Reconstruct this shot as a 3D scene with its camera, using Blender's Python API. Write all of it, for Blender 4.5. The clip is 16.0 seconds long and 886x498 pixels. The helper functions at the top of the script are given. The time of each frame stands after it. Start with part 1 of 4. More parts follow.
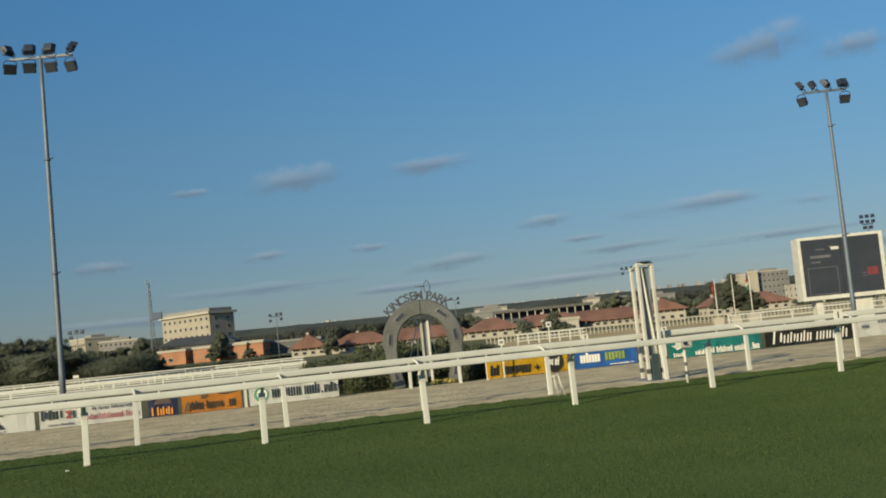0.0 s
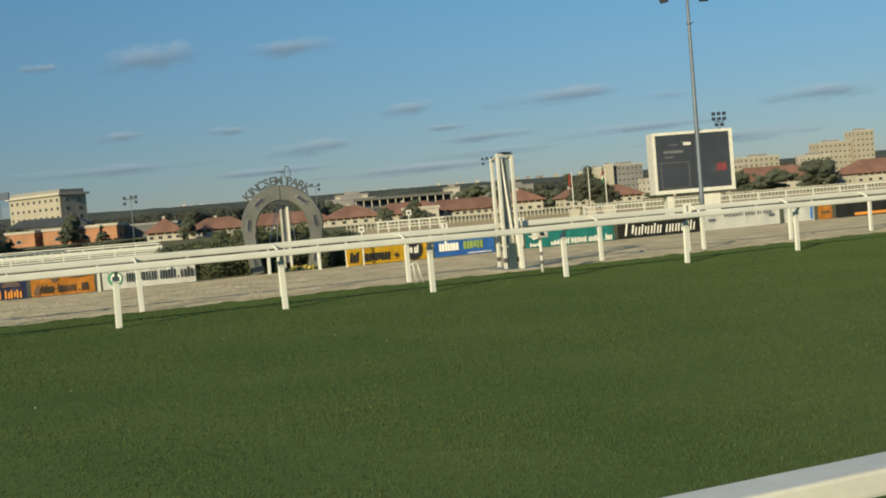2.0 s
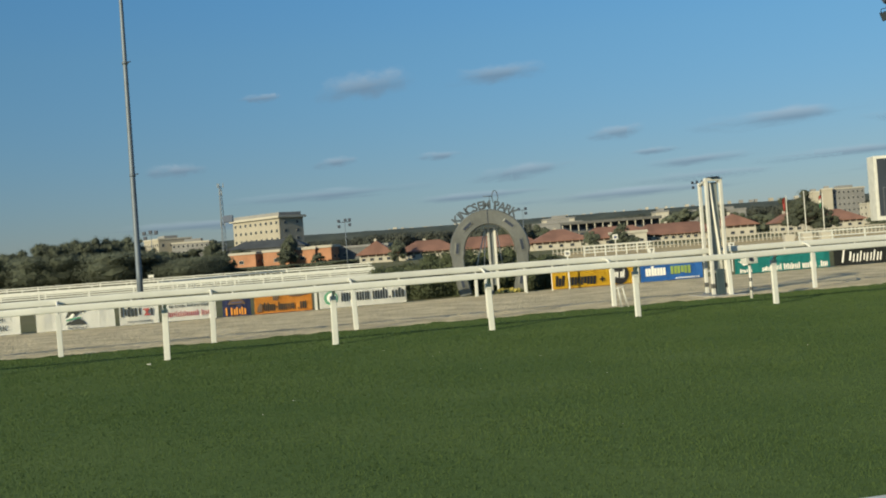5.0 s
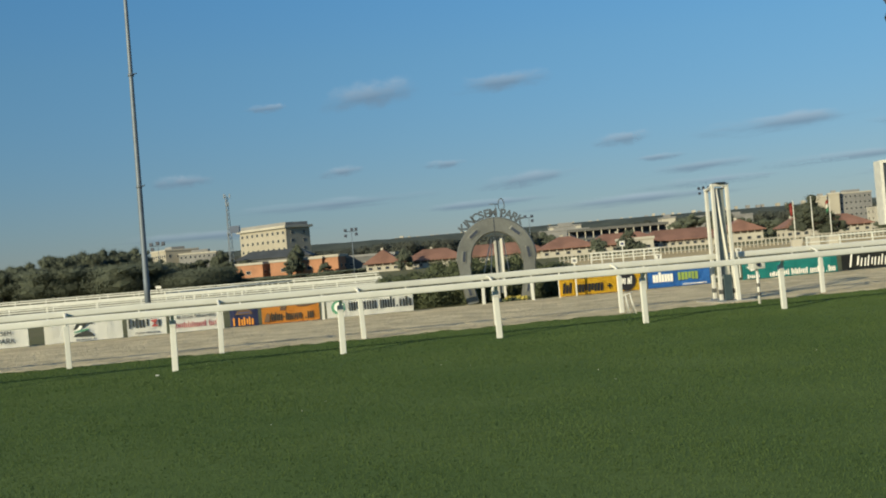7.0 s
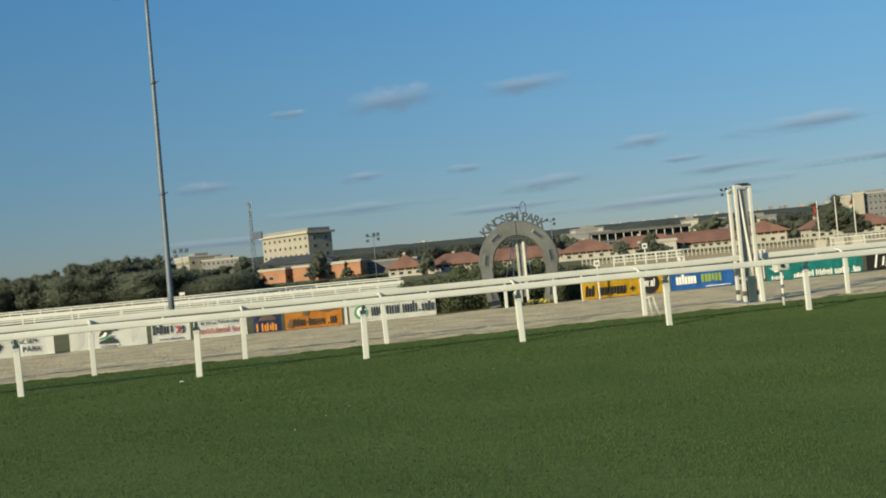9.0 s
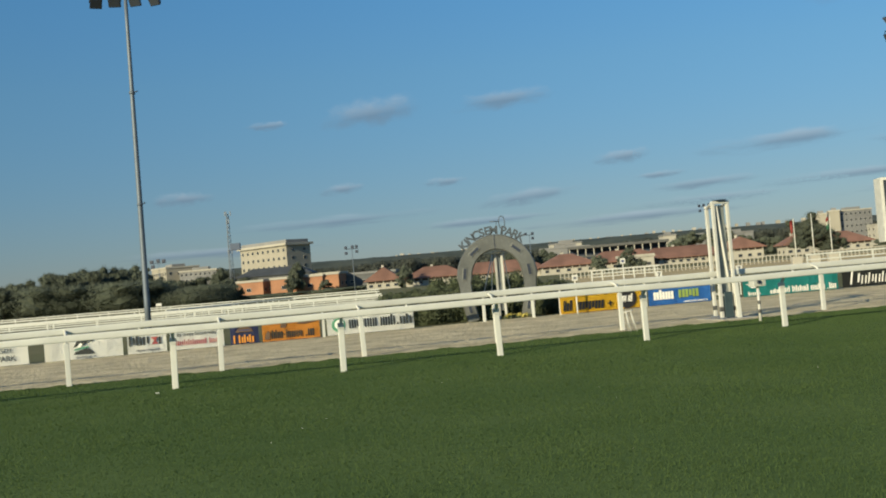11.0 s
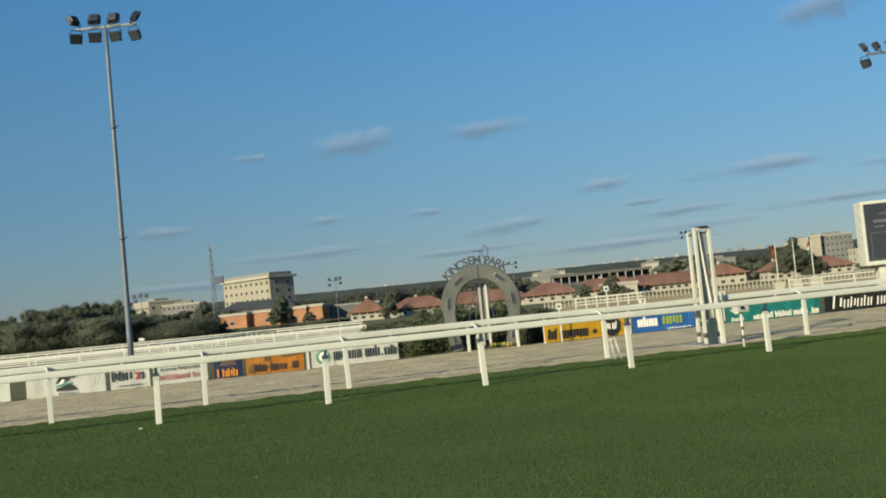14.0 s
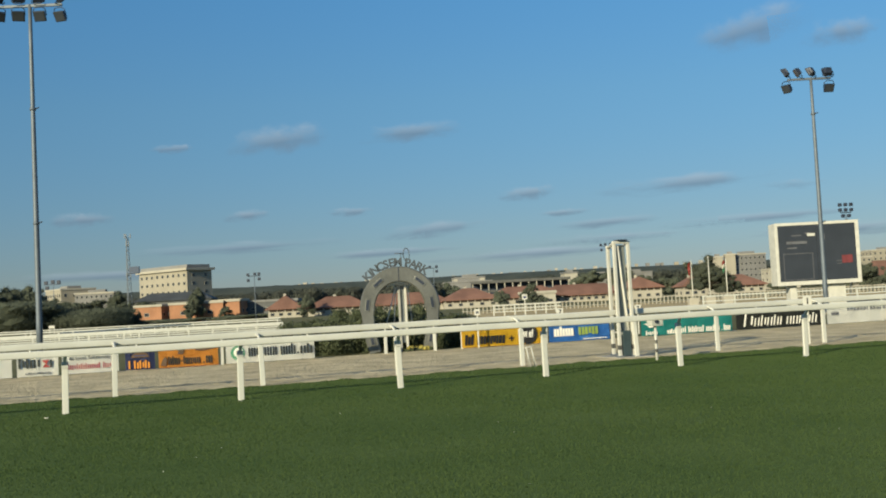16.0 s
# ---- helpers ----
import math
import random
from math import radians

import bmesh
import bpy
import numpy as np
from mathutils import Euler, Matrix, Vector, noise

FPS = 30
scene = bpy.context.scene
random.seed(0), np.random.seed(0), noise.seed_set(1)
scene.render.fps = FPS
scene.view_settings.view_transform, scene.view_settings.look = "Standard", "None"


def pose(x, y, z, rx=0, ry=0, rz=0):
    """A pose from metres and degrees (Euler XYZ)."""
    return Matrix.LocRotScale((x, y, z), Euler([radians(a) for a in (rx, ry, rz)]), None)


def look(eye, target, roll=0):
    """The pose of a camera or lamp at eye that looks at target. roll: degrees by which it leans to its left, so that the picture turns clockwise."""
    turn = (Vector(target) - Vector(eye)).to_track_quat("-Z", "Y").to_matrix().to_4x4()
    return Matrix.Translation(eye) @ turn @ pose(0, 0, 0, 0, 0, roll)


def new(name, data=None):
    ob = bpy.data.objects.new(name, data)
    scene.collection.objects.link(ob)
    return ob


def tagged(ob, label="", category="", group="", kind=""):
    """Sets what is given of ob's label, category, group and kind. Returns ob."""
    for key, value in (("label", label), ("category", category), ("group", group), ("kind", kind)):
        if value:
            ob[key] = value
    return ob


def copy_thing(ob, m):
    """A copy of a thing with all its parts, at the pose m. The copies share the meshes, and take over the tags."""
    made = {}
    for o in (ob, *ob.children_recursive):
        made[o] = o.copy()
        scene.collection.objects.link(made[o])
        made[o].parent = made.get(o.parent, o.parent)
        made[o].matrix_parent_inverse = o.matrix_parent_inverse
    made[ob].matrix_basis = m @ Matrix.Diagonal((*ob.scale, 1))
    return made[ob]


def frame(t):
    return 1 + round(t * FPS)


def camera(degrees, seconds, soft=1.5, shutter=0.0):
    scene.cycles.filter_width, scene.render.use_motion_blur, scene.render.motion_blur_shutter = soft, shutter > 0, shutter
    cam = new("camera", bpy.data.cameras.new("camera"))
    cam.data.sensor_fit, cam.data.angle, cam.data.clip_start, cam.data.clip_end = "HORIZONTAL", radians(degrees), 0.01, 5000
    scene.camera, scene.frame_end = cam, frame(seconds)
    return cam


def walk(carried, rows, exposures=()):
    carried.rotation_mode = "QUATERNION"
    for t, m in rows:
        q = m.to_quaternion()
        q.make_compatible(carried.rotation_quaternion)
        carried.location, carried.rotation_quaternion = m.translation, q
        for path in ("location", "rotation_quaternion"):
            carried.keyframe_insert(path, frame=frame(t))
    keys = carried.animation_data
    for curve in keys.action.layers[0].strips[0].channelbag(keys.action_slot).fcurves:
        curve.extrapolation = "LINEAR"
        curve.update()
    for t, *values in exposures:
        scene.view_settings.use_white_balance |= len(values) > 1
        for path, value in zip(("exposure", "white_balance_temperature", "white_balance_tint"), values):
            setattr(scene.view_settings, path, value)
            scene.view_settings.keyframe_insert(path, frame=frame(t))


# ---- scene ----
# ---- camera and its walk ----
cam = camera(42.97, 16.0, soft=1.95)
PATH = [
    (0.0, 0.45, 94.45, 5.71, 0.69), (0.5, 0.45, 94.77, 5.05, 0.66), (1.0, 0.45, 94.49, 4.97, 0.32), (1.5, 0.45, 90.20, 4.08, -4.90),
    (2.0, 0.45, 88.09, 4.68, -6.43), (2.5, 0.45, 89.11, 3.65, -0.51), (3.0, 0.45, 89.80, 2.82, 0.44), (3.5, 0.0, 90.10, 3.87, 2.04),
    (6.0, 0.0, 90.09, 4.10, 4.37), (6.5, 0.0, 90.58, 4.52, 3.75), (7.0, 0.0, 90.57, 4.78, 4.43), (7.5, 0.0, 91.36, 3.77, 3.91),
    (8.0, 0.0, 91.30, 3.82, 3.84), (8.5, 0.0, 91.46, 4.83, 4.91), (9.0, 0.0, 90.88, 5.30, 5.56), (11.5, 0.0, 91.92, 4.84, 4.08),
    (12.0, 0.0, 92.32, 5.07, 3.78), (12.5, 0.0, 92.26, 5.24, 3.65), (13.0, 0.0, 92.65, 5.19, 3.96), (13.5, 0.0, 91.90, 4.87, 4.21),
    (14.0, 0.0, 92.92, 5.63, 3.64), (14.5, 0.0, 92.50, 7.29, 4.64), (15.0, 0.0, 93.54, 10.62, 4.29), (15.5, 0.0, 91.95, 4.60, 0.41),
    (16.0, 0.0, 92.74, 3.04, -0.49)]
walk(cam, [(t, pose(0, y, 1.72, rx, ry, rz)) for t, y, rx, ry, rz in PATH], exposures=[(0.0, 0.44, 6800, 13), (1.0, 0.44, 6800, 12), (1.6, 0.46, 7000, 10), (2.0, 0.60, 7000, 10), (2.4, 0.62, 6900, 10), (3.0, 0.64, 6600, 10), (16.0, 0.64, 6600, 10)])

# ---- light ----
SUN_AZ, SUN_EL = radians(217), radians(18.5)       # low evening sun, behind the camera and to its left
world = bpy.data.worlds.new("world")
scene.world = world
world.use_nodes = True
wn = world.node_tree.nodes
sky = wn.new("ShaderNodeTexSky")
sky.sky_type, sky.sun_disc = "NISHITA", False
sky.sun_elevation, sky.sun_rotation = SUN_EL, SUN_AZ
sky.air_density, sky.dust_density, sky.ozone_density = 0.9, 0.0, 4.0
wl = world.node_tree.links.new
wc, ws, haze, tint = wn.new("ShaderNodeTexCoord"), wn.new("ShaderNodeSeparateXYZ"), wn.new("ShaderNodeValToRGB"), wn.new("ShaderNodeMix")
tint.data_type, tint.blend_type = "RGBA", "MULTIPLY"
tint.inputs["Factor"].default_value = 1.0
wl(wc.outputs["Generated"], ws.inputs[0])
wl(ws.outputs["Z"], haze.inputs["Fac"])
haze.color_ramp.elements[0].position, haze.color_ramp.elements[1].position = 0.0, 0.30
haze.color_ramp.elements[0].color, haze.color_ramp.elements[1].color = (0.240, 0.245, 0.295, 1), (0.372, 0.625, 0.665, 1)
haze.color_ramp.elements.new(0.07).color = (0.302, 0.338, 0.362, 1)
haze.color_ramp.elements.new(0.18).color = (0.368, 0.492, 0.490, 1)
haze.color_ramp.elements.new(1.0).color = (0.95, 0.90, 0.80, 1)
wl(sky.outputs["Color"], tint.inputs["A"])
wl(haze.outputs["Color"], tint.inputs["B"])
wn["Background"].inputs["Strength"].default_value = 0.115
wl(tint.outputs["Result"], wn["Background"].inputs["Color"])
lamp = bpy.data.lights.new("sun", "SUN")
lamp.energy, lamp.angle, lamp.color = 4.15, radians(0.6), (0.96, 0.86, 0.585)
sun = new("sun", lamp)
sun_way = Vector((math.sin(SUN_AZ) * math.cos(SUN_EL), math.cos(SUN_AZ) * math.cos(SUN_EL), math.sin(SUN_EL)))
sun.matrix_world = look(sun_way * 50, (0, 0, 0))


# ---- materials ----
def mat(name, colour, rough=0.6, metal=0.0, vary=0.25, scale=3.0, bump=0.0, bscale=40.0, per_object=0.0, colour2=None, spec=0.5, thin=0.0):
    """A surface with a broad stain pattern, a fine grain, and a relief; thin: the share of light that passes through leaves."""
    m = bpy.data.materials.new(name)
    m.use_nodes = True
    nt = m.node_tree
    n, l = nt.nodes, nt.links.new
    b = n["Principled BSDF"]
    b.inputs["Roughness"].default_value, b.inputs["Metallic"].default_value = rough, metal
    b.inputs["Specular IOR Level"].default_value = spec
    co = n.new("ShaderNodeTexCoord")
    broad, fine = n.new("ShaderNodeTexNoise"), n.new("ShaderNodeTexNoise")
    for tex, s, d in ((broad, scale, 4.0), (fine, bscale, 3.0)):
        tex.inputs["Scale"].default_value, tex.inputs["Detail"].default_value = s, d
        l(co.outputs["Object"], tex.inputs["Vector"])
    c = Vector(colour)
    dark = Vector(colour2) if colour2 else c * (1 - vary)
    ramp = n.new("ShaderNodeValToRGB")
    ramp.color_ramp.elements[0].position, ramp.color_ramp.elements[1].position = 0.36, 0.64
    ramp.color_ramp.elements[0].color, ramp.color_ramp.elements[1].color = (*dark, 1), (*c, 1)
    l(broad.outputs["Fac"], ramp.inputs["Fac"])
    mix = n.new("ShaderNodeMix")
    mix.data_type, mix.blend_type = "RGBA", "MULTIPLY"
    mix.inputs["Factor"].default_value = 1.0
    grain = n.new("ShaderNodeMapRange")
    grain.inputs["From Min"].default_value, grain.inputs["From Max"].default_value = 0.3, 0.7
    grain.inputs["To Min"].default_value, grain.inputs["To Max"].default_value = 1 - vary * 0.6, 1.0
    l(fine.outputs["Fac"], grain.inputs["Value"])
    l(ramp.outputs["Color"], mix.inputs["A"])
    l(grain.outputs["Result"], mix.inputs["B"])
    out = mix.outputs["Result"]
    if per_object:
        info, hsv, span = n.new("ShaderNodeObjectInfo"), n.new("ShaderNodeHueSaturation"), n.new("ShaderNodeMapRange")
        span.inputs["To Min"].default_value, span.inputs["To Max"].default_value = 1 - per_object, 1 + per_object
        l(info.outputs["Random"], span.inputs["Value"])
        l(span.outputs["Result"], hsv.inputs["Value"])
        l(out, hsv.inputs["Color"])
        out = hsv.outputs["Color"]
    l(out, b.inputs["Base Color"])
    if thin:
        pas, both = n.new("ShaderNodeBsdfTranslucent"), n.new("ShaderNodeMixShader")
        both.inputs["Fac"].default_value = thin
        l(out, pas.inputs["Color"])
        l(b.outputs["BSDF"], both.inputs[1])
        l(pas.outputs["BSDF"], both.inputs[2])
        l(both.outputs["Shader"], n["Material Output"].inputs["Surface"])
    if bump:
        bp = n.new("ShaderNodeBump")
        bp.inputs["Strength"].default_value, bp.inputs["Distance"].default_value = min(1.0, bump), 0.02 * bump
        l(fine.outputs["Fac"], bp.inputs["Height"])
        l(bp.outputs["Normal"], b.inputs["Normal"])
    return m


WHITE = mat("white plastic", (0.65, 0.655, 0.595), 0.45, vary=0.10, scale=1.5, bscale=25, bump=0.1, per_object=0.04)
PAINT = mat("white painted steel", (0.63, 0.625, 0.565), 0.4, vary=0.14, scale=2.0, bscale=30, bump=0.1)
GALV = mat("galvanised steel", (0.155, 0.19, 0.23), 0.55, 0.3, vary=0.2, scale=1.2, bscale=20)
DARK = mat("dark metal", (0.030, 0.042, 0.070), 0.5, 0.2, vary=0.3, scale=4)
BRACKET = mat("grey clamp plastic", (0.66, 0.66, 0.60), 0.6, vary=0.2)
BLACK = mat("black paint", (0.02, 0.02, 0.022), 0.5, vary=0.2)
TURF = mat("turf soil", (0.103, 0.150, 0.054), 0.9, vary=0.3, scale=0.35, bscale=9, bump=0.15, colour2=(0.083, 0.129, 0.045), spec=0.02)
BLADE = mat("grass blades", (0.096, 0.143, 0.050), 0.8, vary=0.08, scale=0.35, bscale=12, colour2=(0.084, 0.130, 0.045), spec=0.03, thin=0.4)
SAND = mat("track sand", (0.65, 0.555, 0.365), 0.95, vary=0.30, scale=0.9, bscale=9, bump=2.5, spec=0.1)


# ---- building helpers ----
def part(name, bm, material, parent=None, label="", smooth=False):
    """Links a bmesh as one mesh object, under a thing or a part."""
    me = bpy.data.meshes.new(name)
    bmesh.ops.recalc_face_normals(bm, faces=bm.faces)
    if smooth:
        for fc in bm.faces:
            fc.smooth = True
    bm.to_mesh(me)
    bm.free()
    for one in (material if isinstance(material, (list, tuple)) else [material]):
        me.materials.append(one)
    ob = new(name, me)
    if parent:
        ob.parent = parent
    if label:
        ob["label"] = label
    return ob


def thing(name, m, label, category, group="", kind=""):
    ob = new(name)
    ob.matrix_basis = m
    return tagged(ob, label, category, group, kind)


def box(bm, x0, y0, z0, x1, y1, z1, bevel=0.0, m=None, slot=0):
    made = bmesh.ops.create_cube(bm, size=1, matrix=Matrix.Translation(((x0 + x1) / 2, (y0 + y1) / 2, (z0 + z1) / 2)) @ Matrix.Diagonal((x1 - x0, y1 - y0, z1 - z0, 1)))["verts"]
    if bevel:
        edges = list({e for v in made for e in v.link_edges})
        out = bmesh.ops.bevel(bm, geom=edges, offset=bevel, segments=2, affect="EDGES", profile=0.6)
        made = list({v for fc in out["faces"] for v in fc.verts} | {v for v in made if v.is_valid})
    if m is not None:
        bmesh.ops.transform(bm, matrix=m, verts=made)
    if slot:
        for v in made:
            for fc in v.link_faces:
                fc.material_index = slot
    return made


def sweep(bm, points, rx, rz=None, n=10, taper=1.0, cap=True):
    """A tube with an oval section along points (list of Vectors)."""
    rz = rz or rx
    pts = [Vector(p) for p in points]
    rings = []
    for i, p in enumerate(pts):
        way = (pts[min(i + 1, len(pts) - 1)] - pts[max(i - 1, 0)]).normalized()
        side = way.cross(Vector((0, 0, 1)))
        side = side.normalized() if side.length > 0.05 else Vector((1, 0, 0))
        top = side.cross(way).normalized()
        k = 1 + (taper - 1) * i / max(1, len(pts) - 1)
        rings.append([bm.verts.new(p + side * (math.cos(a) * rx * k) + top * (math.sin(a) * rz * k)) for a in [2 * math.pi * j / n for j in range(n)]])
    for a, b in zip(rings, rings[1:]):
        for j in range(n):
            bm.faces.new((a[j], a[(j + 1) % n], b[(j + 1) % n], b[j]))
    if cap:
        bm.faces.new(rings[0][::-1])
        bm.faces.new(rings[-1])
    return [v for r in rings for v in r]


def shared(name, mesh, parent, m):
    ob = new(name, mesh)
    ob.parent = parent
    ob.matrix_basis = m
    return ob


# ---- ground ----
def sheet(name, pts, z, material, label, category, cut=0, rough=0.0, seed=0):
    """A strip of ground between a near and a far line of points."""
    bm = bmesh.new()
    rows = []
    near, far, nu, nv = *pts, *(cut or (1, 1))
    for j in range(nv + 1):
        row = []
        for i in range(nu + 1):
            a = Vector(near[0]).lerp(Vector(near[1]), i / nu)
            b = Vector(far[0]).lerp(Vector(far[1]), i / nu)
            p = a.lerp(b, j / nv)
            dz = noise.noise((p.x * 1.3, p.y * 1.3, seed)) * rough * (0.4 if rough > 0.02 else 1) + (noise.noise((p.x * 4.1, p.y * 5.0, seed)) * rough * 0.6 + noise.noise((p.x * 8.5, p.y * 5.5, seed + 2)) * rough * 1.0 if rough > 0.02 else 0)
            edge = noise.noise((p.x * 0.9, p.y * 0.9, seed + 7.0)) * 0.12 if rough and j in (0, nv) else 0
            row.append(bm.verts.new((p.x, p.y + edge, z + (dz if 0 < j < nv else 0))))
        rows.append(row)
    for a, b in zip(rows, rows[1:]):
        for i in range(nu):
            bm.faces.new((a[i], a[i + 1], b[i + 1], b[i]))
    ob = part(name, bm, material, smooth=True)
    return tagged(ob, label, category, kind="structure")


FIELD = mat("far meadow", (0.17, 0.16, 0.085), 0.95, vary=0.3, scale=0.05, bscale=1.5, colour2=(0.125, 0.130, 0.06), spec=0.1)
sheet("ground", (((-4500, -4500), (4500, -4500)), ((-4500, 4800), (4500, 4800))), -0.02, FIELD, "flat dull green infield meadow reaching the horizon", "ground", (8, 8))
U = Vector((0.9487, 0.3162, 0))                 # along the near rail
N = Vector((-0.3162, 0.9487, 0))                # across the course, away from the stand


def along(p, d, a, b=0.0, z=0.0):
    """A point a metres along a line through p with the slope d, and b metres across it."""
    u = Vector((1, d, 0)).normalized()
    return Vector((p[0], p[1], z)) + u * a + Vector((-u.y, u.x, 0)) * b


A0, AD = (-0.77, 23.56), 0.333
B0, BD = (-0.95, 27.85), 0.362
C0, CD = (-1.5, 40.6), 0.300
turf_near, turf_far = [along(A0, AD, -90, -24), along(A0, AD, 110, -24)], [along((0, 27.75), 0.295, -90), along((0, 27.75), 0.295, 110)]
sheet("turf", ([p.xy for p in turf_near], [p.xy for p in turf_far]), 0.0, TURF, "mown green racecourse turf in low evening sun", "grass", (200, 30), 0.003, 3)
for a0, a1, nu, nv in ((-90, -32, 120, 40), (-32, 46, 900, 120), (46, 110, 120, 40)):
    near = [turf_far[0].lerp(turf_far[1], (q + 90) / 200).xy for q in (a0, a1)]
    far = [along(C0, CD, q, 0.6).xy for q in (a0, a1)]
    sheet("sand_track", (near, far), 0.004, SAND, "pale harrowed sand trotting track beside the turf", "track", (nu, nv), 0.0205, 11)


# ---- running rails ----
def rail_fence(label, origin, slope, stations, lean_out, rail_z, section, post_w, first=0, gaps=(), stop=0.0, group=""):
    """Posts with a curved neck that carries an oval rail; lean_out: metres by which the rail overhangs the posts."""
    u = Vector((1, slope, 0)).normalized()
    turn = math.degrees(math.atan2(u.y, u.x))
    base = along(origin, slope, 0)
    fence = thing("running_rail", pose(base.x, base.y, 0, 0, 0, turn), label, "rail", group)
    bm = bmesh.new()
    box(bm, -post_w / 2, -0.035, -0.25, post_w / 2, 0.035, rail_z - 0.27, 0.012)
    post = part("post", bm, WHITE, fence)
    bm = bmesh.new()
    arc = [(0, 0, rail_z - 0.30)] + [(0, lean_out * (1 - math.cos(a)) , rail_z - 0.30 + 0.30 * math.sin(a)) for a in [math.pi / 2 * k / 6 for k in range(1, 7)]]
    sweep(bm, arc, 0.034, 0.034, 8)
    neck = part("neck", bm, WHITE, fence, "", True)
    bracket = None
    if lean_out < 0:
        bm = bmesh.new()
        box(bm, -0.062, -0.05, rail_z - 0.29, 0.062, 0.04, rail_z - 0.17, 0.01)
        bracket = part("bracket", bm, BRACKET, fence, "dark grey clamp under the rail")
    rng = random.Random(first + 5)
    for i, s in enumerate(stations):
        m = pose(s, 0, 0, rng.uniform(-1.2, 1.2), rng.uniform(-1.6, 1.6), rng.uniform(-3, 3))
        if i == 0:
            post.matrix_basis, neck.matrix_basis = m, m
        else:
            shared("post", post.data, fence, m)
            shared("neck", neck.data, fence, m)
        if bracket and i:
            shared("bracket", bracket.data, fence, m)
        elif bracket:
            bracket.matrix_basis = m
    for a, b in zip(stations, stations[1:]):
        if any(g0 <= (a + b) / 2 <= g1 for g0, g1 in gaps):
            continue
        bm = bmesh.new()
        k = 6
        rings = []
        for q in range(k + 1):
            sag = 0.010 * math.sin(math.pi * q / k) * math.sin(3.1 * a + 1)
            ring = []
            for j in range(16):
                ang = 2 * math.pi * (j + 0.5) / 16
                cy, cz = math.cos(ang), math.sin(ang)
                ring.append(bm.verts.new((a + (b - a) * q / k, lean_out + section[0] * math.copysign(abs(cy) ** 0.32, cy), rail_z + sag + section[1] * math.copysign(abs(cz) ** 0.32, cz))))
            rings.append(ring)
        for r0, r1 in zip(rings, rings[1:]):
            for j in range(16):
                bm.faces.new((r0[j], r0[(j + 1) % 16], r1[(j + 1) % 16], r1[j]))
        part("rail", bm, WHITE, fence, "", True)
    return fence


rail_fence("white plastic running rail along the turf course", A0, AD, [3.31 * k for k in range(-9, 2)] + [6.66, 10.06, 13.50, 16.95] + [16.95 + 3.42 * k for k in range(1, 11)], -0.32, 1.155, (0.05, 0.066), 0.118, 1, group="running rails")
b_st = [3.36 * k for k in range(-9, 3)] + [9.26, 12.85] + [12.85 + 3.36 * k for k in range(1, 10)]
rail_fence("white plastic running rail between turf and sand track", B0, BD, b_st, 0.45, 1.215, (0.05, 0.075), 0.115, 2, group="running rails")
c_st = [-30, -27, -24, -21, -18, -15.2, -12.3, -8.9, -6.1, -3.1, -0.3, 1.55, 2.6, 5.9, 9.0, 12.0, 15.0, 18, 21, 24, 27, 30, 33, 36]
rail_fence("white plastic rail behind the sand track, carrying banners", C0, CD, c_st, 0.0, 1.0, (0.05, 0.075), 0.11, 3, gaps=((0.3, 0.9),), group="running rails")
stand = thing("boundary_rail", pose(0.92, 3.47, 0, 0, 0, 16.4), "broad white painted boundary rail in front of the spectators", "rail")
bm = bmesh.new()
box(bm, -14, -0.16, 0.806, 14, 0.0, 0.886, 0.012)
part("top_rail", bm, PAINT, stand)
for k in range(-5, 6):
    bm = bmesh.new()
    box(bm, 2.6 * k + 0.35, -0.12, -0.2, 2.6 * k + 0.45, -0.04, 0.806, 0.008)
    part("post", bm, PAINT, stand)
bm = bmesh.new()
box(bm, -14, -0.10, 0.40, 14, -0.06, 0.50, 0.008)
part("mid_rail", bm, PAINT, stand)


# ---- more materials ----
CONCRETE = mat("grey concrete", (0.36, 0.35, 0.32), 0.85, vary=0.25, scale=0.3, bscale=4)
CREAM = mat("cream render", (0.335, 0.31, 0.25), 0.85, vary=0.12, scale=0.15, bscale=2)
PALE = mat("pale plaster", (0.43, 0.405, 0.34), 0.85, vary=0.12, scale=0.2, bscale=2)
GREYWALL = mat("grey panel wall", (0.24, 0.24, 0.235), 0.85, vary=0.2, scale=0.1, bscale=1)
ROOF = mat("red roof tiles", (0.26, 0.135, 0.095), 0.8, vary=0.3, scale=0.25, bscale=3, bump=0.3, per_object=0.1)
BRICK = mat("orange brickwork", (0.42, 0.205, 0.112), 0.85, vary=0.25, scale=0.2, bscale=2)
GLASS = mat("dark window glass", (0.05, 0.06, 0.075), 0.12, vary=0.3, scale=0.5)
ARCHST = mat("grey painted steel arch", (0.215, 0.22, 0.20), 0.36, 0.45, vary=0.3, scale=1.0, bscale=12)
LETTER = mat("dark blue grey lettering", (0.06, 0.075, 0.09), 0.5, vary=0.2)
BARK = mat("bark", (0.09, 0.07, 0.05), 0.9, vary=0.3, scale=2)
LEAF = mat("tree leaves", (0.118, 0.134, 0.098), 0.8, vary=0.2, scale=0.3, bscale=3, per_object=0.22, colour2=(0.098, 0.113, 0.084), spec=0.1, thin=0.25)
HEDGE = mat("hedge leaves", (0.120, 0.140, 0.080), 0.75, vary=0.3, scale=1.0, bscale=6, colour2=(0.090, 0.110, 0.062), spec=0.15, thin=0.25)
WOODS = mat("far woods", (0.100, 0.108, 0.092), 0.85, vary=0.2, scale=0.05, bscale=0.4, colour2=(0.080, 0.090, 0.075), spec=0.1, thin=0.25)
